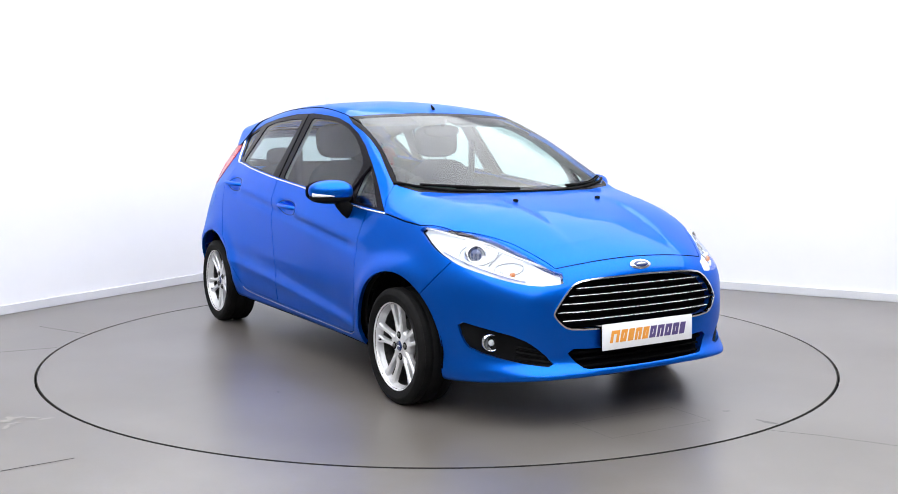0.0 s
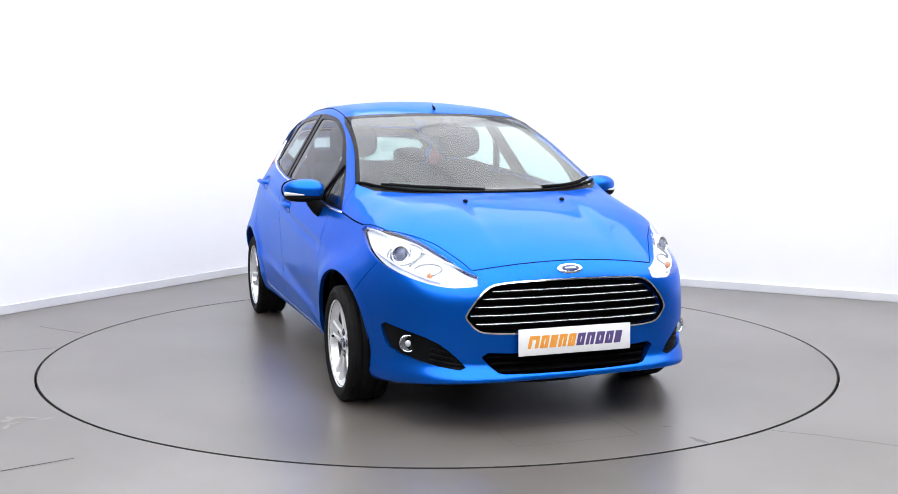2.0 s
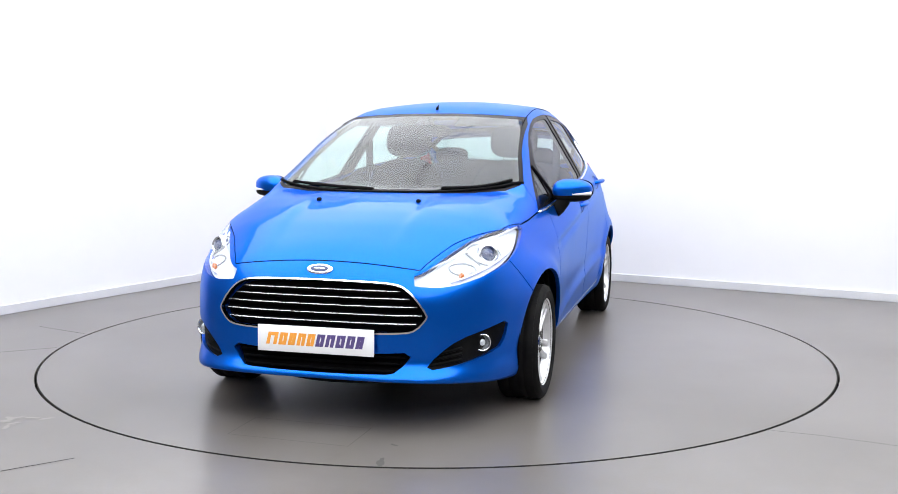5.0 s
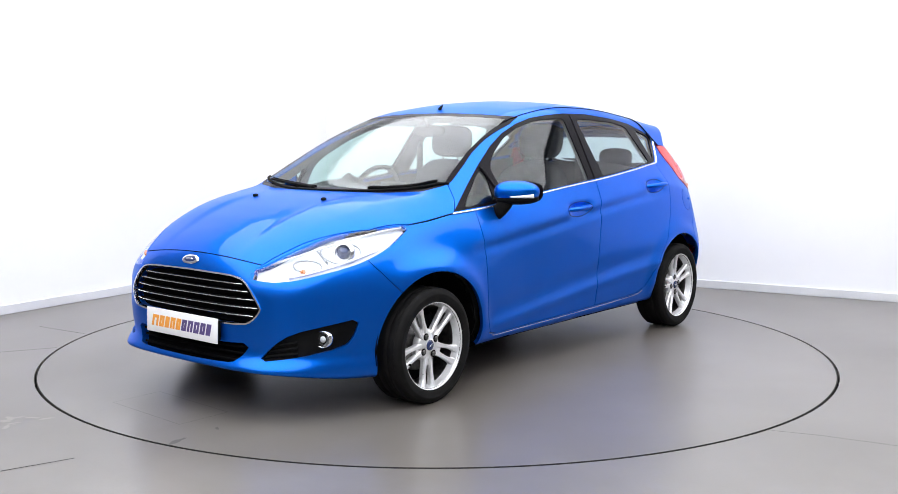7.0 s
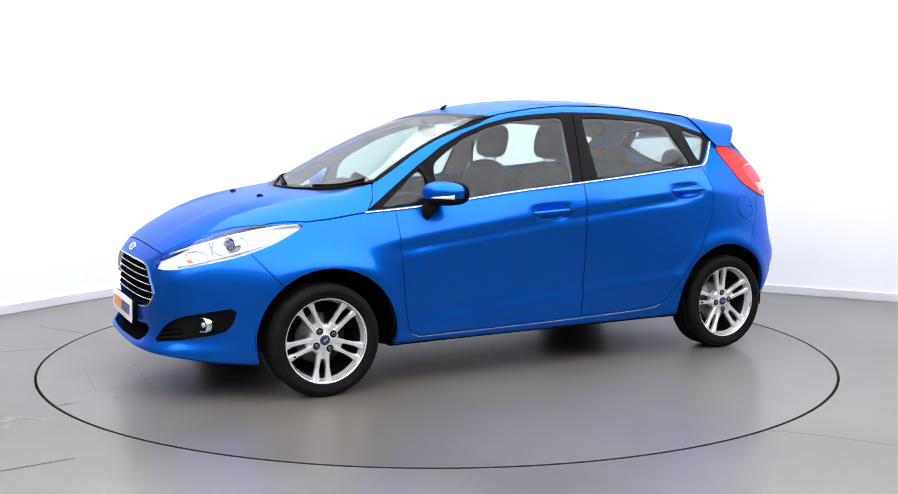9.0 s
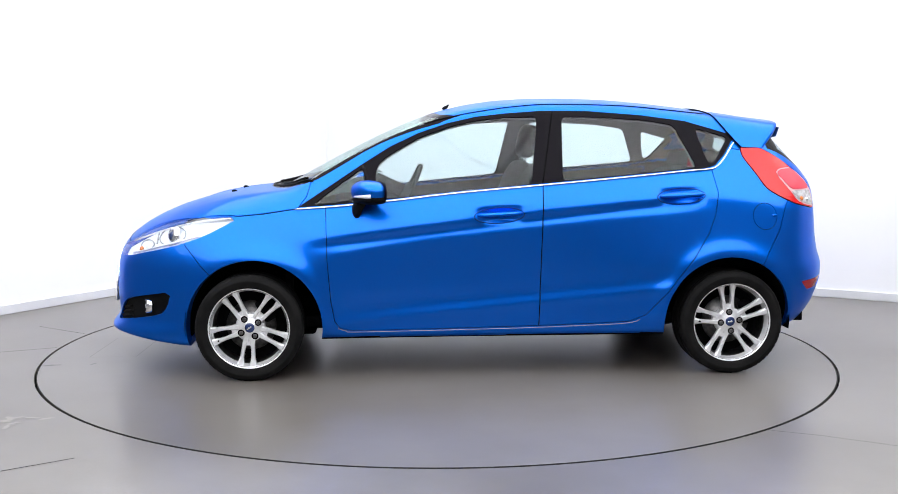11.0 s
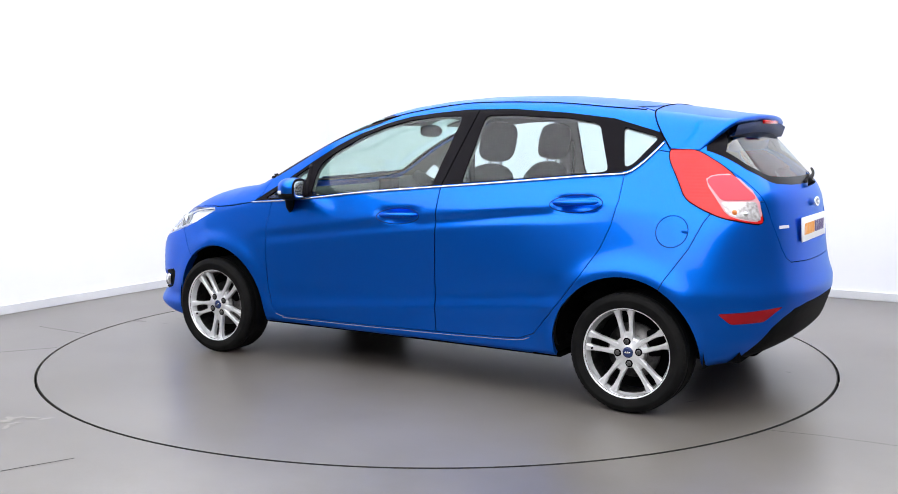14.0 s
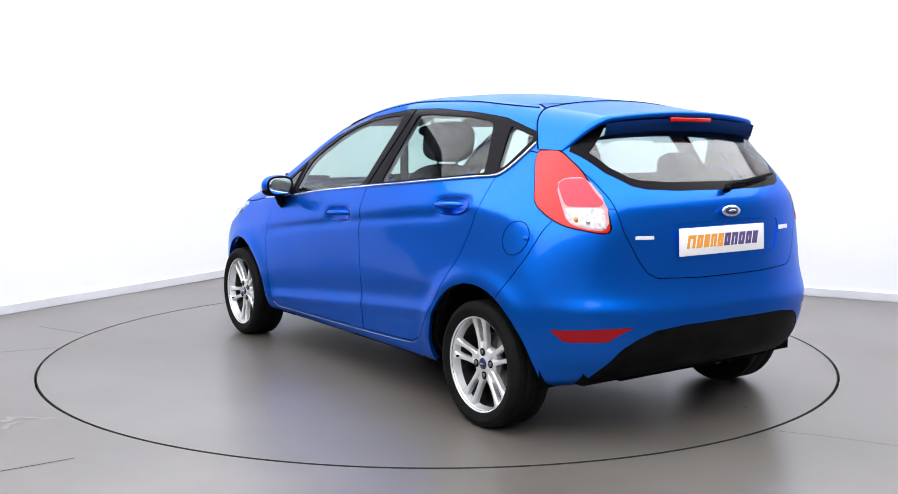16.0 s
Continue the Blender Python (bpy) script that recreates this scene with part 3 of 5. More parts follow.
class Panels:
    """The left half of the skin, cut along outlines; each face carries the name of its panel."""

    def __init__(self):
        v, q = half_shell()
        self.bm = bmesh.new()
        vs = [self.bm.verts.new(p) for p in v]
        for f in q:
            self.bm.faces.new([vs[i] for i in f])
        bmesh.ops.remove_doubles(self.bm, verts=self.bm.verts, dist=1e-5)
        bmesh.ops.recalc_face_normals(self.bm, faces=self.bm.faces)
        self.names = [""]
        self.tag = self.bm.faces.layers.int.new("panel")

    def near(self, poly, view, where):
        u, v, _ = AXES[view]
        lo = (min(p[0] for p in poly) - 0.03, min(p[1] for p in poly) - 0.03)
        hi = (max(p[0] for p in poly) + 0.03, max(p[1] for p in poly) + 0.03)
        out = []
        for f in self.bm.faces:
            c = f.calc_center_median()
            if lo[0] < c[u] < hi[0] and lo[1] < c[v] < hi[1] and where(c):
                out.append(f)
        return out

    def cut(self, poly, view, where):
        u, v, w = AXES[view]
        faces = {}

        def note(f):
            us, vs = [q.co[u] for q in f.verts], [q.co[v] for q in f.verts]
            faces[f] = (min(us), max(us), min(vs), max(vs))

        for f in self.near(poly, view, where):
            note(f)
        for a, b in zip(poly, poly[1:] + poly[:1]):
            l0, h0 = min(a[0], b[0]) - 1e-4, max(a[0], b[0]) + 1e-4
            l1, h1 = min(a[1], b[1]) - 1e-4, max(a[1], b[1]) + 1e-4
            pick = [f for f, k in faces.items() if k[1] >= l0 and k[0] <= h0 and k[3] >= l1 and k[2] <= h1]
            if not pick:
                continue
            co, no = Vector((0, 0, 0)), Vector((0, 0, 0))
            co[u], co[v] = a
            no[u], no[v] = b[1] - a[1], a[0] - b[0]
            if no.length < 1e-7:
                continue
            geom = list({x for f in pick for x in (*f.verts, *f.edges)}) + pick
            r = bmesh.ops.bisect_plane(self.bm, geom=geom, plane_co=co, plane_no=no.normalized(), dist=2e-5)
            for g in r["geom"]:
                if isinstance(g, bmesh.types.BMFace) and g.is_valid:
                    note(g)
        return [f for f in faces if f.is_valid]

    def name(self, label, poly, view, where, over=False):
        if label not in self.names:
            self.names.append(label)
        k = self.names.index(label)
        u, v, _ = AXES[view]
        faces = self.cut(poly, view, where)
        for f in faces:
            c = f.calc_center_median()
            if (over or f[self.tag] == 0) and where(c) and in_poly(c[u], c[v], poly):
                f[self.tag] = k

    def panel(self, label, poly, view, where, gap=0.0019):
        """A panel with a shut line round it."""
        self.name(label, grown(poly, -gap), view, where)
        self.name("gap", grown(poly, gap), view, where)

    def rest(self, label, test):
        if label not in self.names:
            self.names.append(label)
        k = self.names.index(label)
        free = [f for f in self.bm.faces if f[self.tag] == 0]
        c = np.array([tuple(f.calc_center_median()) for f in free])
        for f, yes in zip(free, test(c, body_normal(c))):
            if yes:
                f[self.tag] = k

    def take(self, *labels):
        """Vertices and faces of the panels with these names (left half)."""
        ids = {self.names.index(n) for n in labels}
        index, verts, faces = {}, [], []
        for f in self.bm.faces:
            if f[self.tag] in ids:
                row = []
                for v in f.verts:
                    if v not in index:
                        index[v] = len(verts)
                        verts.append(tuple(v.co))
                    row.append(index[v])
                faces.append(row)
        return np.array(verts).reshape(-1, 3), faces


def panel_mesh(name, v, faces, mat, offset=0.0, rim=0.0, both=True, side=0):
    """A panel as a mesh with the true normals of the skin. offset: moved out along the normal; rim: depth of the turned-in edge.
    both: left and right half in one mesh; else side 1 or -1 alone."""
    n = body_normal(v)
    flat = np.abs(v[:, 1]) < 1e-5
    n[flat, 1] = 0
    n /= np.linalg.norm(n, axis=1)[:, None]
    p = v + n * offset
    f = [list(q) for q in faces]
    if f:
        q = f[len(f) // 2]
        g = np.cross(p[q[1]] - p[q[0]], p[q[2]] - p[q[0]])
        if g @ n[q[0]] < 0:
            f = [r[::-1] for r in f]
    if rim:
        count = {}
        for r in f:
            for a, b in zip(r, r[1:] + r[:1]):
                count[(a, b)] = 1
        edges = [e for e in count if (e[1], e[0]) not in count and not (flat[e[0]] and flat[e[1]])]
        top = {}
        P, N = list(p), list(n)
        # edge faces have vertices of their own, so that they shade apart
        for a, b in edges:
            d = p[b] - p[a]
            out = np.cross(d, n[a])
            out = out / (np.linalg.norm(out) + 1e-9)
            k = len(P)
            P += [p[a], p[b], p[b] - rim * n[b], p[a] - rim * n[a]]
            N += [out] * 4
            f.append([k + 1, k, k + 3, k + 2])
        p, n = np.array(P), np.array(N)
    V, N, F = [], [], []
    for s in ((1, -1) if both else (side,)):
        base = len(V)
        V += [tuple(q) for q in p * np.array([1, s, 1])]
        N += [tuple(q) for q in n * np.array([1, s, 1])]
        F += [[base + i for i in (r if s > 0 else r[::-1])] for r in f]
    me = mesh_of(name, V, F, mat)
    me.normals_split_custom_set_from_vertices(N)
    return me


# outlines on the car's side (x, z), its ends (y, z) and from above (x, y)
ARCH_F, ARCH_R = circle(1.222, 0.270, 0.345, 56), circle(-1.224, 0.278, 0.338, 56)
BAND_LOW = [(1.003, 0.872), (0.766, 0.890), (0.496, 0.919), (0.201, 0.953), (-0.248, 0.993), (-0.52, 1.016), (-0.807, 1.042), (-1.04, 1.063), (-1.150, 1.072), (-1.185, 1.082), (-1.247, 1.137), (-1.318, 1.228)]
BAND = BAND_LOW + [(-1.300, 1.246), (-1.257, 1.261), (-1.055, 1.318), (-0.819, 1.347), (-0.523, 1.369), (-0.269, 1.369), (-0.073, 1.354), (0.078, 1.336), (0.228, 1.302), (0.378, 1.251), (0.525, 1.182), (0.67, 1.092), (0.871, 0.959)]
GLASS_FRONT = filleted([(0.585, 0.916), (0.606, 1.05), (0.585, 1.10), (0.519, 1.148), (0.374, 1.229), (0.226, 1.283), (0.076, 1.318), (-0.075, 1.334), (-0.249, 1.340), (-0.190, 0.992)], 0.03)
GLASS_REAR = filleted([(-0.380, 1.339), (-0.523, 1.339), (-0.818, 1.324), (-0.988, 1.297), (-1.085, 1.074), (-0.354, 1.008)], 0.03)
GLASS_QUARTER = filleted([(-1.106, 1.282), (-1.285, 1.232), (-1.185, 1.102), (-1.150, 1.098)], 0.025)
GLASS_CORNER = filleted([(0.925, 0.888), (0.676, 1.070), (0.655, 1.045), (0.690, 0.912)], 0.025)
DOOR_FRONT = [(0.858, 0.90), (0.851, 0.614), (0.834, 0.406), (0.815, 0.300), (0.790, 0.262), (0.723, 0.246), (0.2, 0.252), (-0.231, 0.262), (-0.237, 0.626), (-0.248, 1.0), (0.2, 0.96)]
DOOR_REAR = [(-0.250, 1.0), (-0.239, 0.626), (-0.233, 0.262), (-0.50, 0.270), (-0.70, 0.280), (-0.785, 0.314), (-0.893, 0.437), (-1.028, 0.611), (-1.110, 0.735), (-1.150, 0.835), (-1.172, 0.945), (-1.163, 1.07), (-0.8, 1.05)]
FUEL = circle(-1.423, 0.821, 0.068, 36)
BUMPER_FRONT = [(1.40, 0.0), (1.40, 0.50), (1.475, 0.574), (1.575, 0.69), (1.62, 0.95), (2.3, 0.95), (2.3, 0.0)]
BUMPER_REAR = [(-1.38, 0.0), (-1.38, 0.55), (-1.422, 0.626), (-1.5, 0.748), (-1.548, 0.864), (-1.60, 0.95), (-2.3, 0.95), (-2.3, 0.0)]
HEADLAMP = rounded([(1.280, 0.828), (1.50, 0.818), (1.60, 0.803), (1.67, 0.786), (1.81, 0.728), (1.92, 0.666), (1.968, 0.638), (1.962, 0.617), (1.915, 0.608), (1.765, 0.645), (1.62, 0.678), (1.52, 0.712), (1.44, 0.745)], 1)
BONNET = [(1.190, -0.2), (1.190, 0.0), (1.165, 0.2), (1.085, 0.414), (1.004, 0.592), (0.935, 0.655), (0.955, 0.715), (1.0, 0.752), (1.18, 0.738), (1.30, 0.724), (1.50, 0.668), (1.655, 0.570), (1.73, 0.520), (1.81, 0.478), (1.93, 0.412), (2.10, 0.405), (2.10, 0.0), (2.10, -0.2)]
SCREEN = [(-0.2, 0.958), (0.2, 0.957), (0.415, 0.957), (0.592, 0.966), (0.650, 0.990), (0.655, 1.01), (0.597, 1.150), (0.550, 1.300), (0.525, 1.342), (0.50, 1.346), (0.358, 1.356), (0.15, 1.365), (-0.2, 1.365)]
REAR_GLASS = [(-0.2, 1.012), (0.251, 1.014), (0.40, 1.022), (0.455, 1.035), (0.526, 1.085), (0.568, 1.17), (0.555, 1.19), (0.43, 1.30), (-0.2, 1.33)]
TAILGATE = [(-0.2, 1.40), (0.40, 1.375), (0.455, 1.35), (0.51, 1.30), (0.602, 1.19), (0.585, 1.10), (0.570, 1.025), (0.553, 0.96), (0.532, 0.86), (0.480, 0.747), (0.446, 0.697), (0.405, 0.676), (0.2, 0.668), (-0.2, 0.666)]
TAILLAMP = filleted([(-1.352, 1.197), (-1.48, 1.165), (-1.59, 1.10), (-1.68, 1.02), (-1.738, 0.958), (-1.770, 0.850), (-1.70, 0.866), (-1.62, 0.882), (-1.53, 0.920), (-1.455, 0.962), (-1.417, 1.03), (-1.345, 1.14)], 0.035)
LAMP_PALE = filleted([(-1.528, 1.040), (-1.552, 1.060), (-1.630, 1.064), (-1.728, 0.972), (-1.722, 0.957), (-1.605, 0.955)], 0.02)
LAMP_CLEAR = filleted([(-1.600, 0.948), (-1.732, 0.951), (-1.757, 0.868), (-1.69, 0.878), (-1.635, 0.900)], 0.015)
LAMP_RING = grown(rounded([(-1.528, 1.040), (-1.552, 1.060), (-1.630, 1.064), (-1.732, 0.972), (-1.757, 0.868), (-1.69, 0.878), (-1.635, 0.900), (-1.60, 0.95)], 1), 0.006)
VALANCE = [(-0.2, 0.0), (0.66, 0.0), (0.62, 0.285), (0.55, 0.40), (0.50, 0.44), (0.43, 0.473), (0.30, 0.488), (-0.2, 0.494)]
REFLECTOR = filleted([(-1.632, 0.476), (-1.74, 0.482), (-1.852, 0.492), (-1.79, 0.430), (-1.68, 0.427)], 0.012)
RECESS = rounded([(-0.4, 0.893), (0.30, 0.891), (0.345, 0.880), (0.325, 0.80), (0.29, 0.745), (-0.4, 0.745)], 1)
GRILLE = rounded([(-0.2, 0.634), (0.2, 0.630), (0.33, 0.622), (0.378, 0.604), (0.425, 0.558), (0.464, 0.500), (0.460, 0.482), (0.425, 0.442), (0.385, 0.428), (0.2, 0.422), (-0.2, 0.422)], 1)
LOW_GRILLE = rounded([(-0.2, 0.332), (0.25, 0.334), (0.42, 0.345), (0.352, 0.262), (0.30, 0.252), (-0.2, 0.248)], 1)
FOGPOD = rounded([(0.744, 0.446), (0.69, 0.426), (0.585, 0.393), (0.51, 0.335), (0.452, 0.266), (0.61, 0.290), (0.71, 0.320), (0.732, 0.365)], 1)


def bonnet_lip(y):
    """Height of the bonnet's front edge."""
    return 0.709 - 0.18 * y * y


def body_panels():
    b = Panels()
    b.name("hole", ARCH_F, "side", lambda c: c.y > 0.46)
    b.name("hole", ARCH_R, "side", lambda c: c.y > 0.46)
    up = lambda c: c.z > 0.85 and c.y > 0.42 and c.x < 1.05
    b.name("door_glass_front", GLASS_FRONT, "side", up)
    b.name("door_glass_rear", GLASS_REAR, "side", up)
    b.name("quarter_glass", GLASS_QUARTER, "side", up)
    b.name("corner_glass", GLASS_CORNER, "side", up)
    b.name("window_frame", BAND, "side", up)
    b.name("windscreen", grown(SCREEN, -0.014), "end", lambda c: c.x > 0.0 and c.z > 0.94 and c.y < 0.68)
    b.name("screen_seal", SCREEN, "end", lambda c: c.x > 0.0 and c.z > 0.94 and c.y < 0.68)
    lip = [(y, bonnet_lip(y)) for y in [0.47 * k / 10 for k in range(-3, 11)]]
    b.cut(lip + [(0.47, 1.0), (-0.14, 1.0)], "end", lambda c: c.x > 1.7 and 0.62 < c.z < 0.76 and c.y < 0.47)
    b.panel("bonnet", BONNET, "top", lambda c: c.x > 0.88 and c.z > 0.6 and (c.x < 1.7 or c.z > bonnet_lip(c.y)))
    lamp = lambda c: c.x > 1.2 and c.y > 0.408 and 0.55 < c.z < 0.87
    b.name("headlamp", HEADLAMP, "side", lamp)
    b.name("head_seal", grown(HEADLAMP, 0.003), "side", lambda c: c.x > 1.2 and c.y > 0.400 and 0.55 < c.z < 0.87)
    end = lambda c: c.x > 1.3 and c.z < 0.75
    b.name("grille", GRILLE, "end", end)
    b.name("grille_frame", grown(GRILLE, 0.0065), "end", end)
    b.name("low_grille", LOW_GRILLE, "end", end)
    b.name("fogpod", FOGPOD, "end", end)
    b.panel("front_bumper", BUMPER_FRONT, "side", lambda c: c.x > 1.3 and c.z < 0.9, 0.002)
    tl = lambda c: c.x < -1.3 and c.y > 0.46 and 0.8 < c.z < 1.25
    b.name("lamp_pale", LAMP_PALE, "side", tl)
    b.name("lamp_clear", LAMP_CLEAR, "side", tl)
    b.name("lamp_ring", LAMP_RING, "side", tl)
    b.name("tail_lamp", TAILLAMP, "side", tl)
    b.name("tail_seal", grown(TAILLAMP, 0.005), "side", tl)
    back = lambda c: c.x < -1.1 and c.z > 0.6 and c.y < 0.62
    b.name("rear_glass", grown(REAR_GLASS, -0.035), "end", lambda c: c.x < -1.3 and c.z > 0.95)
    b.name("rear_glass_border", REAR_GLASS, "end", lambda c: c.x < -1.3 and c.z > 0.95)
    b.name("recess", RECESS, "end", lambda c: c.x < -1.6)
    b.panel("tailgate", TAILGATE, "end", back)
    b.name("valance", VALANCE, "end", lambda c: c.x < -1.55 and c.z < 0.6)
    b.name("reflector", REFLECTOR, "side", lambda c: c.x < -1.5 and c.y > 0.5 and c.z < 0.55)
    b.panel("rear_bumper", BUMPER_REAR, "side", lambda c: c.x < -1.3 and c.z < 1.0, 0.002)
    b.panel("fuel_flap", FUEL, "side", lambda c: c.y > 0.5)
    low = lambda c: c.y > 0.6 and c.z < 1.08
    b.panel("front_door", DOOR_FRONT, "side", low)
    b.panel("rear_door", DOOR_REAR, "side", low)
    b.rest("underbody", lambda c, n: (c[:, 2] < 0.30) & (n[:, 2] < -0.75))
    b.rest("roof", lambda c, n: (c[:, 2] > 1.25) & (c[:, 0] < 0.4) & (n[:, 2] > 0.55))
    b.rest("body_shell", lambda c, n: c[:, 2] > -1)
    return b


def car_body(car):
    b = body_panels()

    def both(label, name, mat, offset=0.0, rim=0.0, words="", parent=None):
        return put(name, panel_mesh(name, *b.take(label), mat, offset, rim), parent or car, words)

    def pair(label, name, mat, offset=0.0, rim=0.0, words="", parents=None):
        out = []
        for s in (1, -1):
            out.append(put(name, panel_mesh(name, *b.take(label), mat, offset, rim, False, s), parents[0 if s > 0 else 1] if parents else car, words))
        return out

    both("body_shell", "body_shell", PAINT, 0, 0.02)
    both("roof", "roof", PAINT)
    both("bonnet", "bonnet", PAINT, 0, 0.012, "blue bonnet with raised creases")
    fb = both("front_bumper", "front_bumper", PAINT, 0, 0.045)
    rb = both("rear_bumper", "rear_bumper", PAINT, 0, 0.02)
    tg = both("tailgate", "tailgate", PAINT, 0, 0.012)
    fd = pair("front_door", "front_door", PAINT, 0, 0.012)
    rd = pair("rear_door", "rear_door", PAINT, 0, 0.012)
    pair("fuel_flap", "fuel_flap", PAINT, 0.0005, 0.006, "round blue fuel filler flap")
    both("gap", "panel_gap", DARK, -0.007)
    pair("head_seal", "headlamp_seal", PAINT, -0.002)
    pair("tail_seal", "tail_lamp_seal", BLACK_GLOSS, -0.003)
    both("underbody", "underbody", DARK)
    wf = pair("window_frame", "window_frame", BLACK_GLOSS, -0.002, 0.008, "gloss black window frame")
    for nm, label in (("door_glass_front", "side_window"), ("door_glass_rear", "side_window"), ("quarter_glass", "quarter_window"), ("corner_glass", "corner_window")):
        for ob in pair(nm, label, GLASS, -0.006, 0, "tinted clear window glass"):
            ob.visible_shadow = False
    both("screen_seal", "windscreen_seal", BLACK_GLOSS, -0.001)
    both("windscreen", "windscreen", SCREEN_GLASS, -0.002, 0, "clear windscreen with pale reflections").visible_shadow = False
    both("rear_glass_border", "rear_window_border", BLACK_GLOSS, -0.001, 0, "", tg)
    both("rear_glass", "rear_window", REAR_GLASS_MAT, -0.003, 0, "tinted heated rear window glass", tg).visible_shadow = False
    both("recess", "plate_recess", PAINT, -0.004, 0, "", tg)
    both("valance", "rear_valance", BLACK, -0.003, 0.02, "textured black lower bumper panel", rb)
    pair("reflector", "rear_reflector", DARK_RED, -0.002, 0.01, "dark red reflector", (rb, rb))
    # lamps
    tl = pair("tail_lamp", "tail_lamp", RED_LENS, 0.003, 0.012, "red tail lamp with pale and clear sections")
    pair("lamp_ring", "lamp_surround", PINK_RIM, 0.0035, 0, "", tl)
    pair("lamp_pale", "reversing_lens", PINK_LENS, 0.005, 0.004, "pale red lens", tl)
    pair("lamp_clear", "indicator_lens", CLEAR_WHITE, 0.0045, 0.004, "clear silvery indicator lens", tl)
    hl = pair("headlamp", "headlamp", LENS, -0.0005, 0, "clear headlamp with bright reflector")
    for ob in hl:
        ob.visible_shadow = False
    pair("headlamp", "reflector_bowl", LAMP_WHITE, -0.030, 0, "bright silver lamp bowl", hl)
    # intakes
    both("grille", "grille_backing", DARK, -0.040, 0, "", fb)
    both("grille_frame", "grille_frame", CHROME, 0.004, 0.02, "chrome grille surround", fb)
    both("low_grille", "lower_grille_backing", DARK, -0.035, 0, "", fb)
    pods = pair("fogpod", "foglamp_panel", BLACK, -0.014, 0, "black textured fog lamp panel", (fb, fb))
    # trim inside: door cards, pillars, headlining
    v, f = b.take("front_door", "rear_door", "body_shell", "roof", "window_frame")
    keep_low, keep_high = [], []
    for r in f:
        c = v[r].mean(0)
        if -1.75 < c[0] < 1.05:
            (keep_low if c[2] < 0.98 - 0.1 * c[0] and c[1] > 0.5 else keep_high if c[2] > 0.95 else []).append(r)
    put("door_card", panel_mesh("door_card", v, keep_low, DASH, -0.055), car, "dark grey inner door trim")
    put("headlining", panel_mesh("headlining", v, keep_high, LINING, -0.028), car, "grey headlining and pillar trim")
    b.bm.free()
    return dict(front_bumper=fb, rear_bumper=rb, tailgate=tg, front_door=fd, rear_door=rd, headlamp=hl, tail_lamp=tl, pods=pods)


LAMP_GREY = principled("grey_lamp_trim", (0.30, 0.31, 0.33), 0.3, 0.3)
CLEAR_WHITE = varied(principled("clear_lens_white", (0.6, 0.6, 0.62), 0.2, 0.3, 0.0, 0.3), (0.34, 0.31, 0.31), (0.74, 0.73, 0.75), 45)
PINK_RIM = principled("pale_lamp_edge", (0.58, 0.27, 0.30), 0.3)
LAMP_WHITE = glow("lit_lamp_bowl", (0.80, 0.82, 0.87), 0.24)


# ------------------------------------------------------------ details of the car
def mirrored(bm):
    out = bm.copy()
    for v in out.verts:
        v.co.y = -v.co.y
    bmesh.ops.reverse_faces(out, faces=out.faces)
    return out


def two(name, bm, mat, parents, label=""):
    """The same part on the left and on the right."""
    right = mirrored(bm)
    return [part(name, bm, mat, parents[0], label), part(name, right, mat, parents[1], label)]


def window_strips(car):
    low = [side_pt(x, z - 0.009, 0.001) for x, z in dense([(1.012, 0.872)] + BAND_LOW[1:8] + [(-1.14, 1.070), (-1.185, 1.080), (-1.225, 1.110), (-1.262, 1.150), (-1.312, 1.212)], 6)]
    two("chrome_strip", tube(low, 0.0095, 8, 0.55, (0, 1, 0.3)), CHROME, (car, car), "bright chrome strip below the windows")
    # shut line of the two doors across the black pillar
    up = [side_pt(-0.248 - 0.085 * k / 8, 0.995 + 0.37 * k / 8, -0.001) for k in range(9)]
    two("pillar_gap", tube(up, 0.003, 6, 1.0, (0, 1, 0)), DARK, (car, car))
    up = [side_pt(0.612 + 0.055 * k / 8, 0.905 + 0.175 * k / 8, 0.000) for k in range(9)]
    two("corner_pillar", tube(up, 0.012, 6, 0.5, (1, 0, 0.5)), BLACK_GLOSS, (car, car))
    # highlight along the sill below the doors, drawn as a pale grey strip
    sill = [side_pt(x, z, 0.0012) for x, z in dense([(0.80, 0.262), (0.76, 0.248), (0.70, 0.240), (0.2, 0.244), (-0.25, 0.253), (-0.66, 0.269), (-0.76, 0.290)], 6)]
    two("sill_highlight", tube(sill, 0.0028, 6, 0.6, (0, 1, 0)), LAMP_GREY, (car, car), "pale strip drawn as the highlight along the sill")
    # roof ditch moulding and windscreen edge
    edge = [top_pt(x, y, 0.001) for x, y in dense([(0.34, 0.535), (0.15, 0.520), (-0.2, 0.500), (-0.6, 0.492), (-1.0, 0.476), (-1.18, 0.452)], 6)]
    two("roof_ditch", tube(edge, 0.0026, 6), DARK, (car, car))


def dense(poly, k):
    """Points along a run of points, rounded."""
    out = []
    n = len(poly)
    for i in range(n - 1):
        p0, p1, p2, p3 = (np.array(poly[max(0, min(n - 1, j))], float) for j in (i - 1, i, i + 1, i + 2))
        for s in range(k):
            t = s / k
            out.append(tuple(0.5 * (2 * p1 + (p2 - p0) * t + (2 * p0 - 5 * p1 + 4 * p2 - p3) * t * t + (3 * p1 - p0 - 3 * p2 + p3) * t ** 3)))
    out.append(tuple(poly[-1]))
    return out


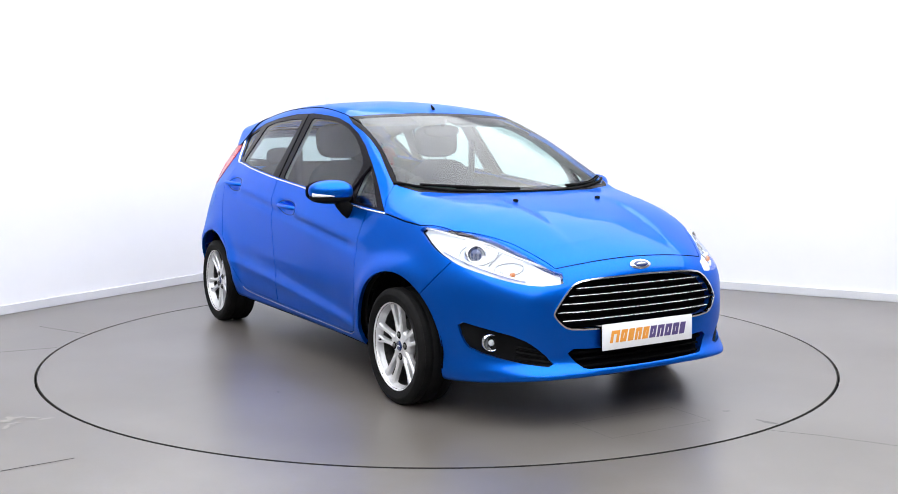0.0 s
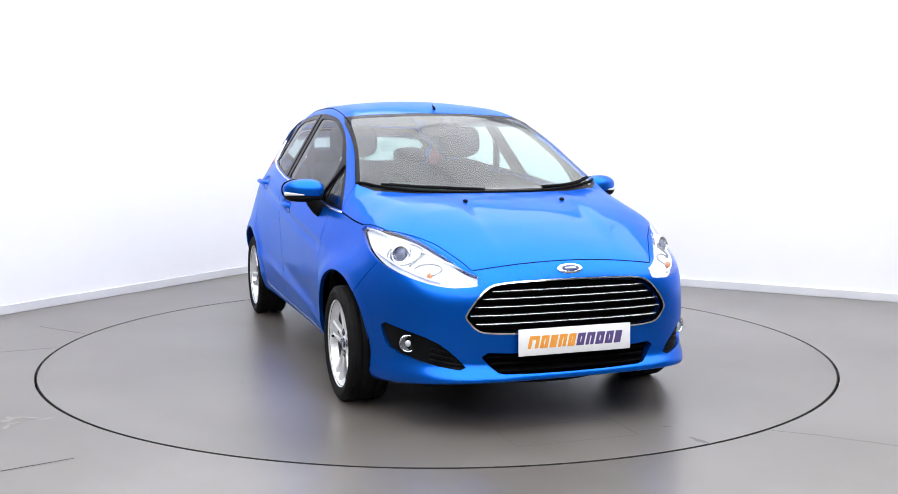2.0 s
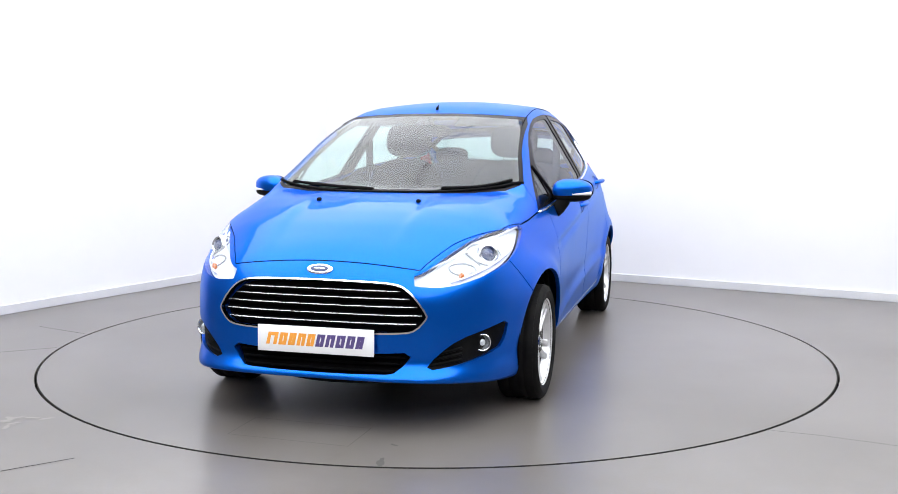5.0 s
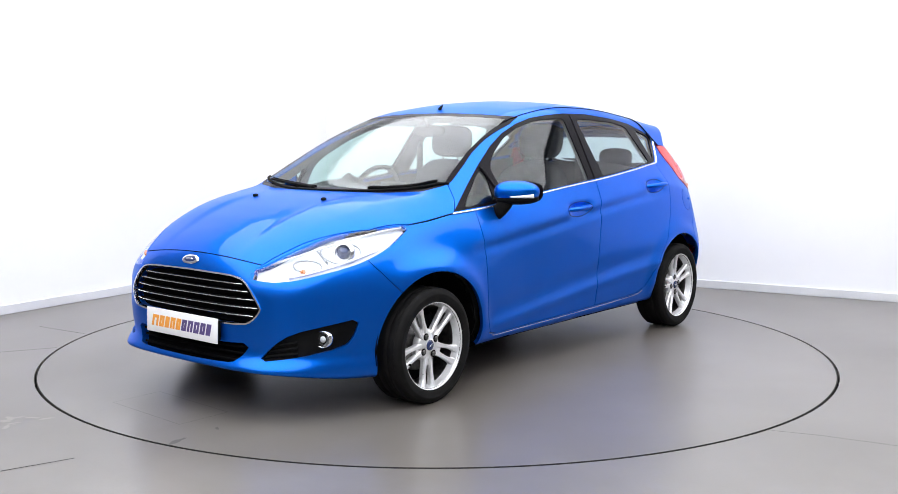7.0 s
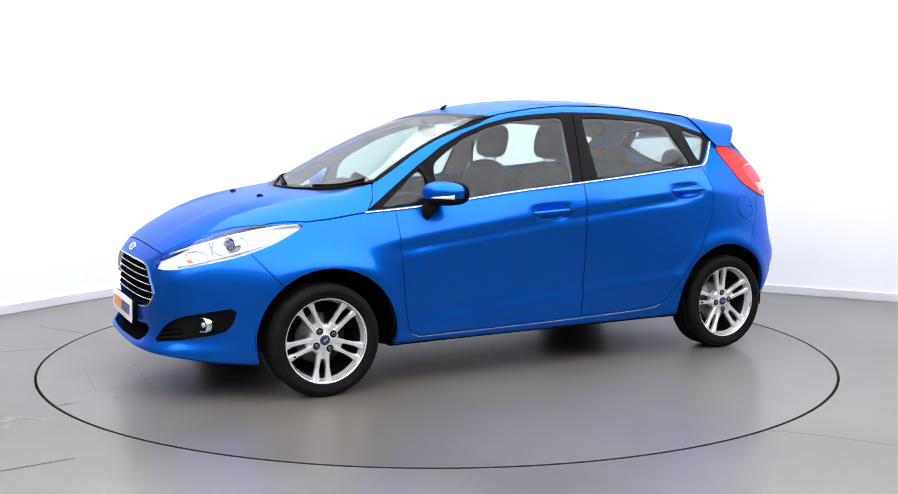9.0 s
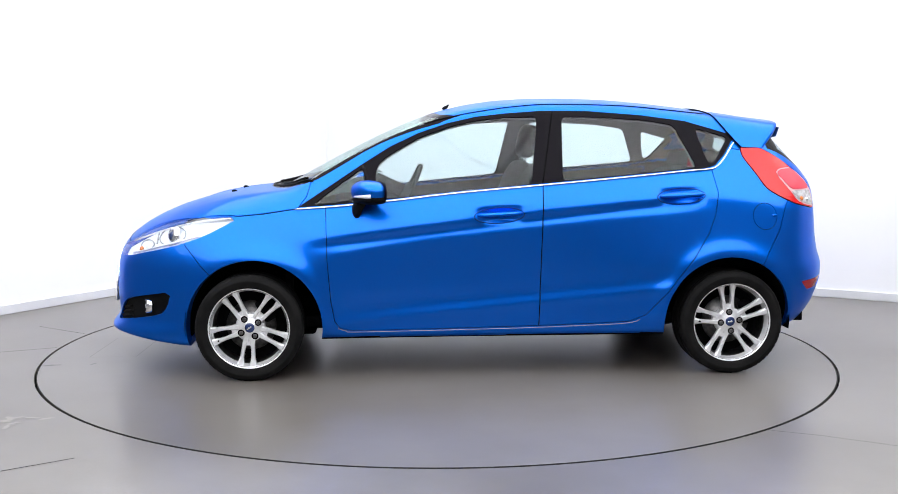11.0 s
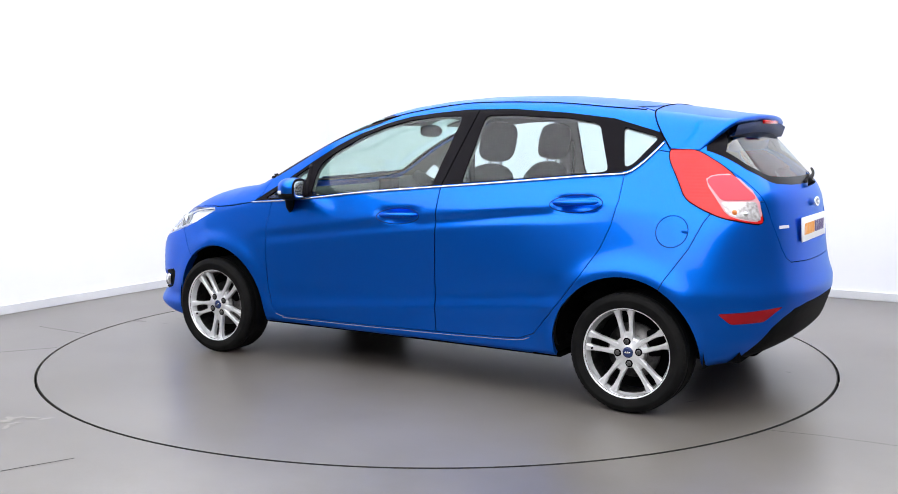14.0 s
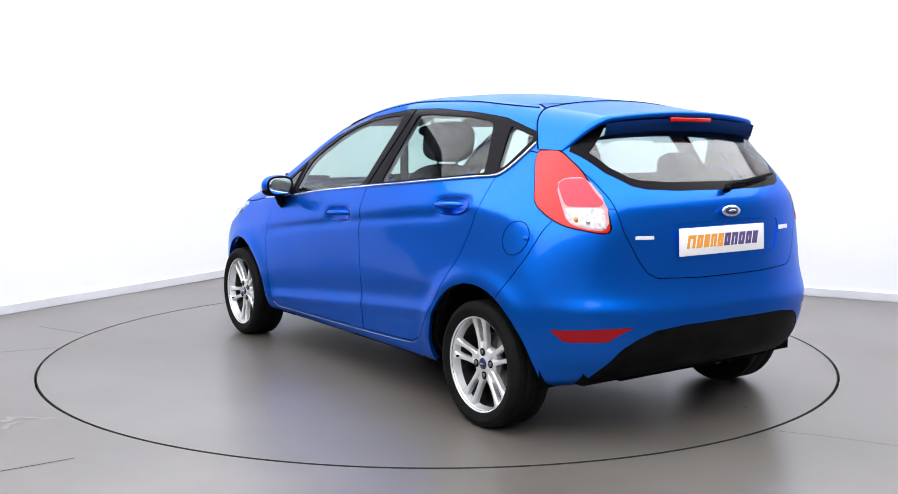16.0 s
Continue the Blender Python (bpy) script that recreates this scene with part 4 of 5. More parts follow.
# darker copy of the body blue, with shade put into the colour
SHADE_BLUE = principled("blue_paint_in_shade", (0.002, 0.03, 0.16), 0.4, spec=0.1)


def door_handles(ps):
    for doors, hx, hz in ((ps["front_door"], -0.02, 0.834), (ps["rear_door"], -0.972, 0.927)):
        pts, rad = [], []
        for k in range(15):
            s = -1 + 2 * k / 14
            x = hx + s * 0.118
            p = side_pt(x, hz - 0.05 * (x - hx) + 0.006, 0)
            y = side_pt(hx, hz - 0.06).y + 0.012 - 0.022 * s * s + 0.10 * (hx - x) * (1 if hz > 0.9 else 0.3)
            pts.append((x, y, p.z))
            rad.append(0.0205 * (1 - 0.75 * s ** 6) + 0.001)
        two("door_handle", tube(pts, rad, 14, 0.62, (0, 1, 0)), PAINT, doors, "blue painted pull handle in a scooped bowl")
        # dark line round the scooped bowl behind the grip, painting its shade
        loop = []
        for k in range(37):
            a = 2 * math.pi * k / 36
            loop.append(tuple(side_pt(hx + 0.128 * math.cos(a), hz - 0.006 * math.cos(a) + 0.040 * math.sin(a), -0.0005)))
        two("bowl_shade_line", tube(loop, 0.0028, 8), SHADE_BLUE, doors)


def door_mirrors(car):
    for s in (1, -1):
        m = ellipsoid(0.082, 0.100, 0.056, (0, 0, 0), 2.35, 40, 24)
        for v in m.verts:
            v.co.z *= 1.0 + 0.35 * v.co.y / 0.1 * -0.25
            v.co.x *= 1.0 - 0.22 * (v.co.y / 0.1 > 0) * (v.co.y / 0.1) ** 2
            v.co.x = max(v.co.x, -0.055)
            v.co.x += -0.035 * (v.co.y / 0.1)
        turn = Matrix.Translation((0.636, s * 0.862, 0.957))
        if s < 0:
            m2 = mirrored(m)
            m.free()
            m = m2
        shell = part("mirror_shell", m, PAINT, car, "blue painted door mirror shell")
        shell.matrix_basis = turn
        low = ellipsoid(0.076, 0.094, 0.030, (0, 0, -0.033), 2.4, 32, 14)
        for v in low.verts:
            v.co.x = max(v.co.x, -0.053) - 0.035 * (v.co.y / 0.1)
        if s < 0:
            low = mirrored(low)
        part("mirror_base", low, BLACK, shell, "black lower mirror casing")
        g = ellipsoid(0.003, 0.082, 0.046, (-0.0565, 0, -0.004), 2.6, 32, 16)
        for v in g.verts:
            v.co.x -= 0.035 * (v.co.y / 0.1)
        if s < 0:
            g = mirrored(g)
        part("mirror_glass", g, CHROME, shell, "silvered mirror glass")
        rim = ellipsoid(0.008, 0.099, 0.057, (-0.051, 0, -0.003), 2.6, 32, 16)
        for v in rim.verts:
            v.co.x -= 0.035 * (v.co.y / 0.1)
        if s < 0:
            rim = mirrored(rim)
        part("mirror_rim", rim, BLACK_GLOSS, shell)
        pts, rad = [], []
        for k in range(9):
            a = 0.1 + 1.15 * k / 8
            pts.append((0.079 * math.cos(a) ** 0.9 - 0.035 * math.sin(a), s * 0.101 * math.sin(a), -0.022 + 0.004 * k / 8))
            rad.append(0.003 + 0.0075 * k / 8)
        part("indicator", tube(pts, rad, 8, 0.4), LAMP_CHROME, shell, "clear side indicator lens")
        arm = tube([(0.705, s * 0.775, 0.835), (0.700, s * 0.800, 0.865), (0.685, s * 0.825, 0.900), (0.668, s * 0.838, 0.930)], [0.030, 0.036, 0.036, 0.034], 14, 0.65)
        part("mirror_arm", arm, BLACK, car, "black mirror arm")


def wheel(car):
    """One alloy wheel with tyre, its outer face towards +y."""
    w = new("wheel")
    w.parent = car
    R, r0 = TYRE_R, 0.206
    prof = [(0.195, -0.085), (r0, -0.092), (0.235, -0.099), (0.257, -0.094), (0.267, -0.082)]
    for y in (-0.075, -0.045, -0.040, -0.033, -0.028, 0.0 - 0.004, 0.0 + 0.004, 0.028, 0.033, 0.040, 0.045, 0.075):
        groove = any(abs(y - g) < 0.005 for g in (-0.036, 0.0, 0.036))
        prof.append((R - (0.007 if groove else 0.001 * abs(y) / 0.04), y))
    prof += [(0.267, 0.082), (0.263, 0.090), (0.257, 0.094), (0.245, 0.0985), (0.241, 0.1005), (0.236, 0.0992), (0.220, 0.096), (r0, 0.092), (0.197, 0.083)]
    t = part("tyre", lathe(prof, 72), RUBBER, w, "black rubber tyre with worn grey sidewall")
    # tread blocks across the shoulders
    lug = bmesh.new()
    for i in range(60):
        a = 2 * math.pi * i / 60
        for sy in (-1, 1):
            m = Matrix.Rotation(-a, 4, "Y") @ Matrix.Translation((R - 0.0058, sy * 0.066, 0)) @ Matrix.Diagonal((0.008, 0.026, 0.020, 1))
            bmesh.ops.create_cube(lug, size=1, matrix=m)
    tagged(part("tread", lug, RUBBER, t, smooth=False), kind="stuff")
    rim = part("rim", joined(lathe([(0.188, -0.08), (0.192, 0.02), (0.194, 0.070), (0.199, 0.086), (0.2045, 0.0905), (0.2075, 0.088), (0.2075, 0.080)], 72),
                             lathe([(0.192, 0.066), (0.186, 0.046)], 72)), ALLOY, w, "silver five twin-spoke alloy rim")
    # barrel in darker steel than the rim: shade behind the spokes as colour
    part("rim_barrel", lathe([(0.186, 0.046), (0.183, 0.0), (0.180, -0.06)], 72), STEEL, rim, "inner rim barrel, its shade painted in darker steel")
    hub = lathe([(0.0, 0.063), (0.031, 0.062), (0.036, 0.058), (0.060, 0.058), (0.070, 0.053), (0.074, 0.044), (0.076, 0.02)], 40)
    part("hub", hub, ALLOY, rim)
    for i in range(5):
        a = math.radians(90 + 72 * i)
        for s in (-1, 1):
            bm = bmesh.new()
            rings = []
            for k in range(9):
                q = k / 8
                rad = 0.052 + q * 0.144
                off = s * (0.0145 + 0.0185 * q ** 0.8)
                wide = 0.0150 - 0.0045 * math.sin(math.pi * min(1, q / 0.9)) - 0.002 * q + 0.006 * max(0, q - 0.8) / 0.2
                y = 0.060 + 0.014 * q - 0.004 * math.sin(math.pi * q)
                row = []
                for dx, dy in ((-1, -0.026), (-1, -0.006), (-0.62, 0.0), (0.62, 0.0), (1, -0.006), (1, -0.026)):
                    row.append(bm.verts.new((rad, y + dy, off + dx * wide)))
                rings.append(row)
            for A, B in zip(rings, rings[1:]):
                for j in range(5):
                    bm.faces.new((A[j], A[j + 1], B[j + 1], B[j]))
            bmesh.ops.recalc_face_normals(bm, faces=bm.faces)
            bmesh.ops.rotate(bm, verts=bm.verts, matrix=Matrix.Rotation(-a, 3, "Y"))
            part("spoke", bm, ALLOY, rim, smooth=False)
        # web that joins each pair near the hub
        web = bmesh.new()
        lay = [[web.verts.new((rad, y, z)) for rad, z in ((0.05, -0.03), (0.084, -0.026), (0.093, -0.012), (0.093, 0.012), (0.084, 0.026), (0.05, 0.03))] for y in (0.052, 0.030)]
        web.faces.new(lay[0])
        for j in range(5):
            web.faces.new((lay[0][j], lay[0][j + 1], lay[1][j + 1], lay[1][j]))
        bmesh.ops.recalc_face_normals(web, faces=web.faces)
        bmesh.ops.rotate(web, verts=web.verts, matrix=Matrix.Rotation(-a, 3, "Y"))
        part("web", web, ALLOY, rim, smooth=False)
    for i in range(4):
        a = math.radians(90 * i)
        n = lathe([(0.0, 0.068), (0.008, 0.068), (0.0115, 0.064), (0.0115, 0.050)], 6)
        bmesh.ops.translate(n, verts=n.verts, vec=(0.050 * math.cos(a), 0, 0.050 * math.sin(a)))
        part("wheel_nut", n, STEEL, rim, smooth=False)
        # flat dark disc that paints the shade of the recess round each nut
        d = lathe([(0.0, 0.0605), (0.0175, 0.0603)], 20)
        bmesh.ops.translate(d, verts=d.verts, vec=(0.050 * math.cos(a), 0, 0.050 * math.sin(a)))
        part("nut_well_shade", d, DARK, rim)
    part("centre_cap", lathe([(0.0, 0.068), (0.018, 0.0672), (0.0235, 0.065), (0.025, 0.062)], 28), BADGE_BLUE, rim, "dark blue centre cap")
    part("cap_mark", ellipsoid(0.014, 0.0008, 0.0035, (0, 0.0683, 0), 2), CHROME, rim)
    part("valve", tube([(0.168, 0.055, 0.025), (0.165, 0.080, 0.025)], 0.0045, 8), BLACK, rim)
    part("brake_disc", lathe([(0.0, 0.0), (0.07, 0.0), (0.075, -0.01), (0.125, -0.01), (0.127, -0.02), (0.09, -0.03)], 48), STEEL, w, "worn steel brake disc")
    part("brake_caliper", box_bm(0.06, 0.05, 0.12, (-0.105, -0.01, 0.03), 0.012), DARK, w)
    part("hub_back", lathe([(0.0, -0.035), (0.188, -0.045)], 32), DARK, w)
    return w


def wheels(car):
    first = wheel(car)
    spots = [(AXLE, 1, 31), (-AXLE, 1, 7), (AXLE, -1, 8), (-AXLE, -1, 35)]
    for i, (x, s, turn) in enumerate(spots):
        m = pose(x, s * TRACK, HUB_Z - (0.002 if x > 0 else 0), 0, 0, 0 if s > 0 else 180) @ pose(0, 0, 0, 0, turn, 0)
        if i == 0:
            first.matrix_basis = m
        else:
            copy_thing(first, m)
    # dark liners inside the arches
    for x in (1.222, -1.224):
        bm = bmesh.new()
        n, rings = 32, []
        for y in (0.835, 0.775, 0.45):
            r = 0.347 if y > 0.8 else 0.352
            rings.append([bm.verts.new((x + r * math.cos(math.radians(-8 + 196 * i / n)), y - (0.012 if y > 0.8 else 0), 0.272 + r * math.sin(math.radians(-8 + 196 * i / n)))) for i in range(n + 1)])
        inner = [bm.verts.new((x + 0.02 * math.cos(math.radians(-8 + 196 * i / n)), 0.45, 0.272 + 0.02 * math.sin(math.radians(-8 + 196 * i / n)))) for i in range(n + 1)]
        rings = rings[1:] + [inner]
        for A, B in zip(rings, rings[1:]):
            for i in range(n):
                bm.faces.new((A[i], A[i + 1], B[i + 1], B[i]))
        two("wheel_arch_liner", bm, DARK, (car, car))


def plate(parent, m, label):
    """A number-plate sized dealer panel whose lettering is drawn as slanted blocks."""
    p = part("number_plate", box_bm(0.522, 0.112, 0.006, (0, 0, 0.003), 0.002), PLATE_WHITE, parent, label)
    p.matrix_basis = m
    # strokes: seven narrow letter-like blocks each in orange and purple
    x = -0.222
    for k in range(10):
        wide = (0.052, 0.040, 0.036, 0.040, 0.038, 0.040, 0.042, 0.042, 0.040, 0.036)[k]
        bm = bmesh.new()
        h, sl, st = 0.052, 0.012, 0.0152
        xr = x + wide - 0.005
        strokes = [[(x, 0), (x + st, 0), (x + st + sl, h), (x + sl, h)], [(xr - st, 0), (xr, 0), (xr + sl, h), (xr - st + sl, h)]]
        strokes.append([(x + st + sl * 0.8, h - st), (xr - st + sl * 0.8, h - st), (xr - st + sl, h), (x + st + sl, h)])
        if k % 3:
            strokes.append([(x + st, 0), (xr - st, 0), (xr - st + sl * 0.2, st), (x + st + sl * 0.2, st)])
        for q in strokes:
            a = [bm.verts.new((px, py - h / 2, 0.0062)) for px, py in q]
            b = [bm.verts.new((px, py - h / 2, 0.0072)) for px, py in q]
            bm.faces.new(b)
            for i in range(4):
                bm.faces.new((a[i], a[(i + 1) % 4], b[(i + 1) % 4], b[i]))
        part("printed_block", bm, ORANGE if k < 5 else PURPLE, p, smooth=False)
        x += wide + 0.0035
    return p


def badge(parent, m, a, b):
    """Oval blue badge with a chrome edge and a pale bar in place of its lettering."""
    e = part("badge", ellipsoid(a, b, 0.006, (0, 0, 0), 2, 40, 12), CHROME, parent, "oval chrome and blue badge")
    e.matrix_basis = m
    part("badge_field", ellipsoid(a * 0.86, b * 0.80, 0.0075, (0, 0, 0), 2, 40, 12), BADGE_BLUE, e)
    part("badge_bar", ellipsoid(a * 0.52, b * 0.22, 0.009, (0, 0, 0), 2.6, 24, 12), CHROME, e)
    return e


def facing(p, normal, up=(0, 0, 1)):
    """A pose at p whose z looks along normal and whose y is up."""
    z = Vector(normal).normalized()
    x = Vector(up).cross(z).normalized()
    y = z.cross(x)
    m = Matrix((x, y, z)).transposed().to_4x4()
    return Matrix.Translation(p) @ m


def front_details(car, ps):
    fb = ps["front_bumper"]
    # five chrome-edged slats across the grille
    for z, w in ((0.598, 0.355), (0.566, 0.395), (0.532, 0.428), (0.497, 0.448), (0.462, 0.425)):
        ys = [w * (-1 + 2 * k / 24) for k in range(25)]
        part("grille_slat", tube([front_pt(abs(y), z, -0.010) * 1 if y >= 0 else flip(front_pt(abs(y), z, -0.010)) for y in ys], 0.0023, 8, 0.9), CHROME, fb, "thin chrome grille slat")
        part("grille_blade", tube([(front_pt(abs(y), z, -0.028) if y >= 0 else flip(front_pt(abs(y), z, -0.028))) - Vector((0, 0, 0.004)) for y in ys], 0.009, 8, 1.6), DARK, fb)
    for z, w in ((0.318, 0.38), (0.295, 0.36), (0.272, 0.34)):
        ys = [w * (-1 + 2 * k / 20) for k in range(21)]
        part("lower_slat", tube([front_pt(abs(y), z, -0.018) if y >= 0 else flip(front_pt(abs(y), z, -0.018)) for y in ys], 0.006, 8, 1.2), DARK, fb)
    plate(fb, facing((2.030, 0.0, 0.384), (1, 0, 0.03)), "white dealer plate with orange and purple print")
    part("plate_holder", box_bm(0.02, 0.50, 0.09, (2.016, 0, 0.384), 0.004), BLACK, fb)
    badge(fb, facing(front_pt(0.0, 0.676, 0.002), body_normal(np.array([tuple(front_pt(0.0, 0.676))]))[0]), 0.060, 0.024)
    # fog lamps
    for s, pod in zip((1, -1), ps["pods"]):
        p = front_pt(0.668, 0.362, -0.012)
        n = Vector((0.93, 0.36 * s, 0.0))
        o = part("fog_lamp", lathe([(0.0, -0.012), (0.018, -0.012), (0.030, -0.002), (0.031, 0.002)], 32), LAMP_GREY, pod, "round fog lamp with chrome ring")
        part("fog_ring", lathe([(0.031, 0.000), (0.033, 0.008), (0.037, 0.008), (0.039, -0.02)], 32), CHROME, o, "chrome ring")
        o.matrix_basis = facing(Vector((p.x, p.y * s, p.z)), n) @ pose(0, 0, 0, 90)
        part("fog_bulb", ellipsoid(0.014, 0.008, 0.014, (0, 0.0, 0)), LAMP_CHROME, o)
        part("fog_glass", lathe([(0.0, 0.009), (0.02, 0.008), (0.033, 0.004)], 32), LENS, o)
        for z0, z1, y0, y1 in ((0.352, 0.330, 0.60, 0.495), (0.328, 0.308, 0.60, 0.485), (0.304, 0.290, 0.60, 0.475)):
            pts = [front_pt(y0 + (y1 - y0) * k / 6, z0 + (z1 - z0) * k / 6, -0.011) for k in range(7)]
            part("pod_rib", tube([Vector((q.x, q.y * s, q.z)) for q in pts], 0.0065, 6, 0.8), BLACK, pod)
    # headlamp insides
    for s, hl in zip((1, -1), ps["headlamp"]):
        def at(x, z, d):
            q = side_pt(x, z, -d)
            return Vector((q.x, q.y * s, q.z))
        n = Vector((0.86, 0.45 * s, 0.22))
        o = part("projector", lathe([(0.0, 0.018), (0.018, 0.014), (0.028, 0.004), (0.031, -0.012)], 32), BADGE_BLUE, hl, "dark glass projector lens")
        o.matrix_basis = facing(at(1.655, 0.735, 0.018), n) @ pose(0, 0, 0, 90)
        part("projector_ring", lathe([(0.031, -0.01), (0.034, 0.008), (0.040, 0.009), (0.050, -0.006), (0.052, -0.02)], 32), CHROME, o)
        for k, (x, z) in enumerate(((1.79, 0.672), (1.83, 0.660))):
            part("turn_bulb", ellipsoid(0.012, 0.012, 0.015, tuple(at(x, z, 0.020)), 2, 16, 10), AMBER if k else LAMP_CHROME, hl)
        pts = [at(1.34 + 0.55 * k / 14, 0.822 - 0.135 * (k / 14) ** 1.7, 0.012) for k in range(15)]
        part("lamp_brow", tube(pts, 0.005, 8), LAMP_CHROME, hl)
        for x, z, rr in ((1.655, 0.735, 0.060), (1.80, 0.684, 0.034)):
            ring = [at(x + rr * 1.25 * math.cos(t), z + rr * 0.75 * math.sin(t) - 0.15 * rr * math.cos(t), 0.022) for t in [2 * math.pi * k / 24 for k in range(25)]]
            part("lamp_bezel", tube(ring, 0.0035, 6), LAMP_GREY, hl)
        fin = [at(1.735, 0.690 + 0.055 * k / 5, 0.016) for k in range(6)]
        part("lamp_divider", tube(fin, 0.004, 6), LAMP_GREY, hl)
        pts = [at(1.50 + 0.38 * k / 14, 0.735 - 0.10 * (k / 14), 0.018) for k in range(15)]
        part("light_bar", tube(pts, 0.006, 8), LAMP_CHROME, hl)
    line = [front_pt(y, bonnet_lip(y), -0.0015) for y in [0.42 * k / 20 for k in range(21)]]
    part("bonnet_gap", tube([flip(p) for p in line[:0:-1]] + line, 0.0032, 8), DARK, car)
    # washer jets on the bonnet
    for s in (1, -1):
        p = top_pt(1.38, 0.25, 0.004)
        part("washer_jet", ellipsoid(0.016, 0.011, 0.009, (p.x, p.y * s, p.z), 2.3, 16, 10), BLACK, car)
    # wipers and cowl
    for pts in ([(1.10, 0.28), (1.07, 0.39), (1.03, 0.50), (0.965, 0.605)], [(1.15, -0.06), (1.11, -0.20), (1.06, -0.38), (1.01, -0.55)]):
        path = [top_pt(x, abs(y), 0.010) if y >= 0 else flip(top_pt(x, abs(y), 0.010)) for x, y in dense(pts, 4)]
        w = part("wiper", tube(path, [0.009 - 0.004 * k / (len(path) - 1) for k in range(len(path))], 8, 0.8), BLACK, car, "black windscreen wiper")
        part("wiper_blade", tube([p + Vector((-0.016, 0, 0.002)) for p in path], 0.006, 6), DARK, w)
    rim = [top_pt(x, y, 0.002) for x, y in dense([(1.182, 0.0), (1.158, 0.2), (1.078, 0.414), (0.996, 0.592), (0.925, 0.657)], 6)]
    two("cowl", tube(rim, 0.007, 8), BLACK, (car, car))
    # small aerial on the roof front
    q = top_pt(0.19, 0.0)
    part("aerial", tube([q + Vector((0.020, 0, -0.004)), q + Vector((0.008, 0, 0.007)), q + Vector((-0.004, 0, 0.016)), q + Vector((-0.012, 0, 0.026))], [0.013, 0.011, 0.007, 0.004], 12, 0.6), BLACK, car, "stubby black roof aerial")


def flip(p):
    return Vector((p.x, -p.y, p.z))


def rear_details(car, ps):
    tg = ps["tailgate"]
    # roof spoiler: the roof section drawn back to a trailing edge
    sec = []
    for k in range(25):
        s = k / 24
        if s < 0.62:
            y = 0.47 * s / 0.62
            p = top_pt(-1.21, y)
        else:
            z0 = top_pt(-1.21, 0.47).z
            z = z0 + (1.185 - z0) * (s - 0.62) / 0.38
            p = side_pt(-1.21, z)
        sec.append((p.y, p.z))
    zt = sec[0][1]
    full = [(-y, z) for y, z in sec[:0:-1]] + sec
    bm = bmesh.new()
    rings = []
    for k in range(13):
        q = k / 12
        row = []
        for y, z in full:
            d = (zt - z) / 0.21
            length = 0.432 - 0.150 * min(1, d) - 0.06 * y * y
            front = -1.21 - 0.14 * min(1, d) ** 1.3
            x = front - q * (length + front + 1.21)
            lift = float(TOP_Z(max(x, -1.5))) - zt if x > -1.5 else float(TOP_Z(-1.5)) - zt + 0.12 * (x + 1.5)
            row.append(bm.verts.new((x, y * (1 - 0.035 * q), z + lift * (1 - 0.6 * min(1, d)) + 0.003 + 0.004 * q)))
        rings.append(row)
    # rolled trailing edge and underside
    for back, drop in ((0.004, 0.006), (0.0, 0.020), (-0.06, 0.034), (-0.20, 0.040)):
        row = []
        for v in rings[12]:
            row.append(bm.verts.new((v.co.x - back, v.co.y * (0.992 - 0.1 * (0.02 if back < 0 else 0)) * (1 - (0.03 if back < -0.1 else 0)), v.co.z - drop * (1 - 0.5 * min(1, max(0, (1.26 - v.co.z) / 0.1))))))
        rings.append(row)
    for a, b in zip(rings, rings[1:]):
        for i in range(len(a) - 1):
            bm.faces.new((a[i], a[i + 1], b[i + 1], b[i]))
    bmesh.ops.recalc_face_normals(bm, faces=bm.faces)
    seam = [v.co.copy() for v in rings[0]]
    part("spoiler_gap", tube(seam, 0.0035, 6), DARK, tg)
    sp = part("roof_spoiler", bm, PAINT, tg, "blue roof spoiler over the rear window")
    bm = bmesh.new()
    rr = []
    for q in (0.0, 0.12, 0.4, 0.7, 1.0):
        row = []
        for k in range(21):
            y = 0.46 * (-1 + 2 * k / 20)
            row.append(bm.verts.new((-1.632 + 0.13 * q + 0.10 * y * y, y, 1.308 - 0.11 * y * y - 0.045 * min(1, q / 0.12) - 0.03 * q)))
        rr.append(row)
    for a, b in zip(rr, rr[1:]):
        for i in range(20):
            bm.faces.new((a[i], a[i + 1], b[i + 1], b[i]))
    # underside takes the darker blue, so its shade is in the colour
    part("spoiler_underside", bm, SHADE_BLUE, sp, "underside of the spoiler, its shade painted in darker blue")
    part("brake_light", box_bm(0.014, 0.25, 0.018, (-1.642, 0, 1.303), 0.004), RED_LENS, sp, "red high-level brake light")
    # rear plate, badge, emblems
    plate(tg, facing((rear_pt(0.0, 0.812).x + 0.006, 0.045, 0.812), (-1, 0, 0.06)), "white dealer plate with orange and purple print")
    badge(tg, facing(rear_pt(0.0, 0.925, 0.016), (-1, 0, 0.15)), 0.057, 0.024)
    for y, z, w, h in ((0.452, 0.836, 0.082, 0.014), (-0.385, 0.842, 0.085, 0.018)):
        p = rear_pt(abs(y), z, 0.002)
        n = body_normal(np.array([[p.x, abs(y), z]]))[0] * np.array([1, 1 if y > 0 else -1, 1])
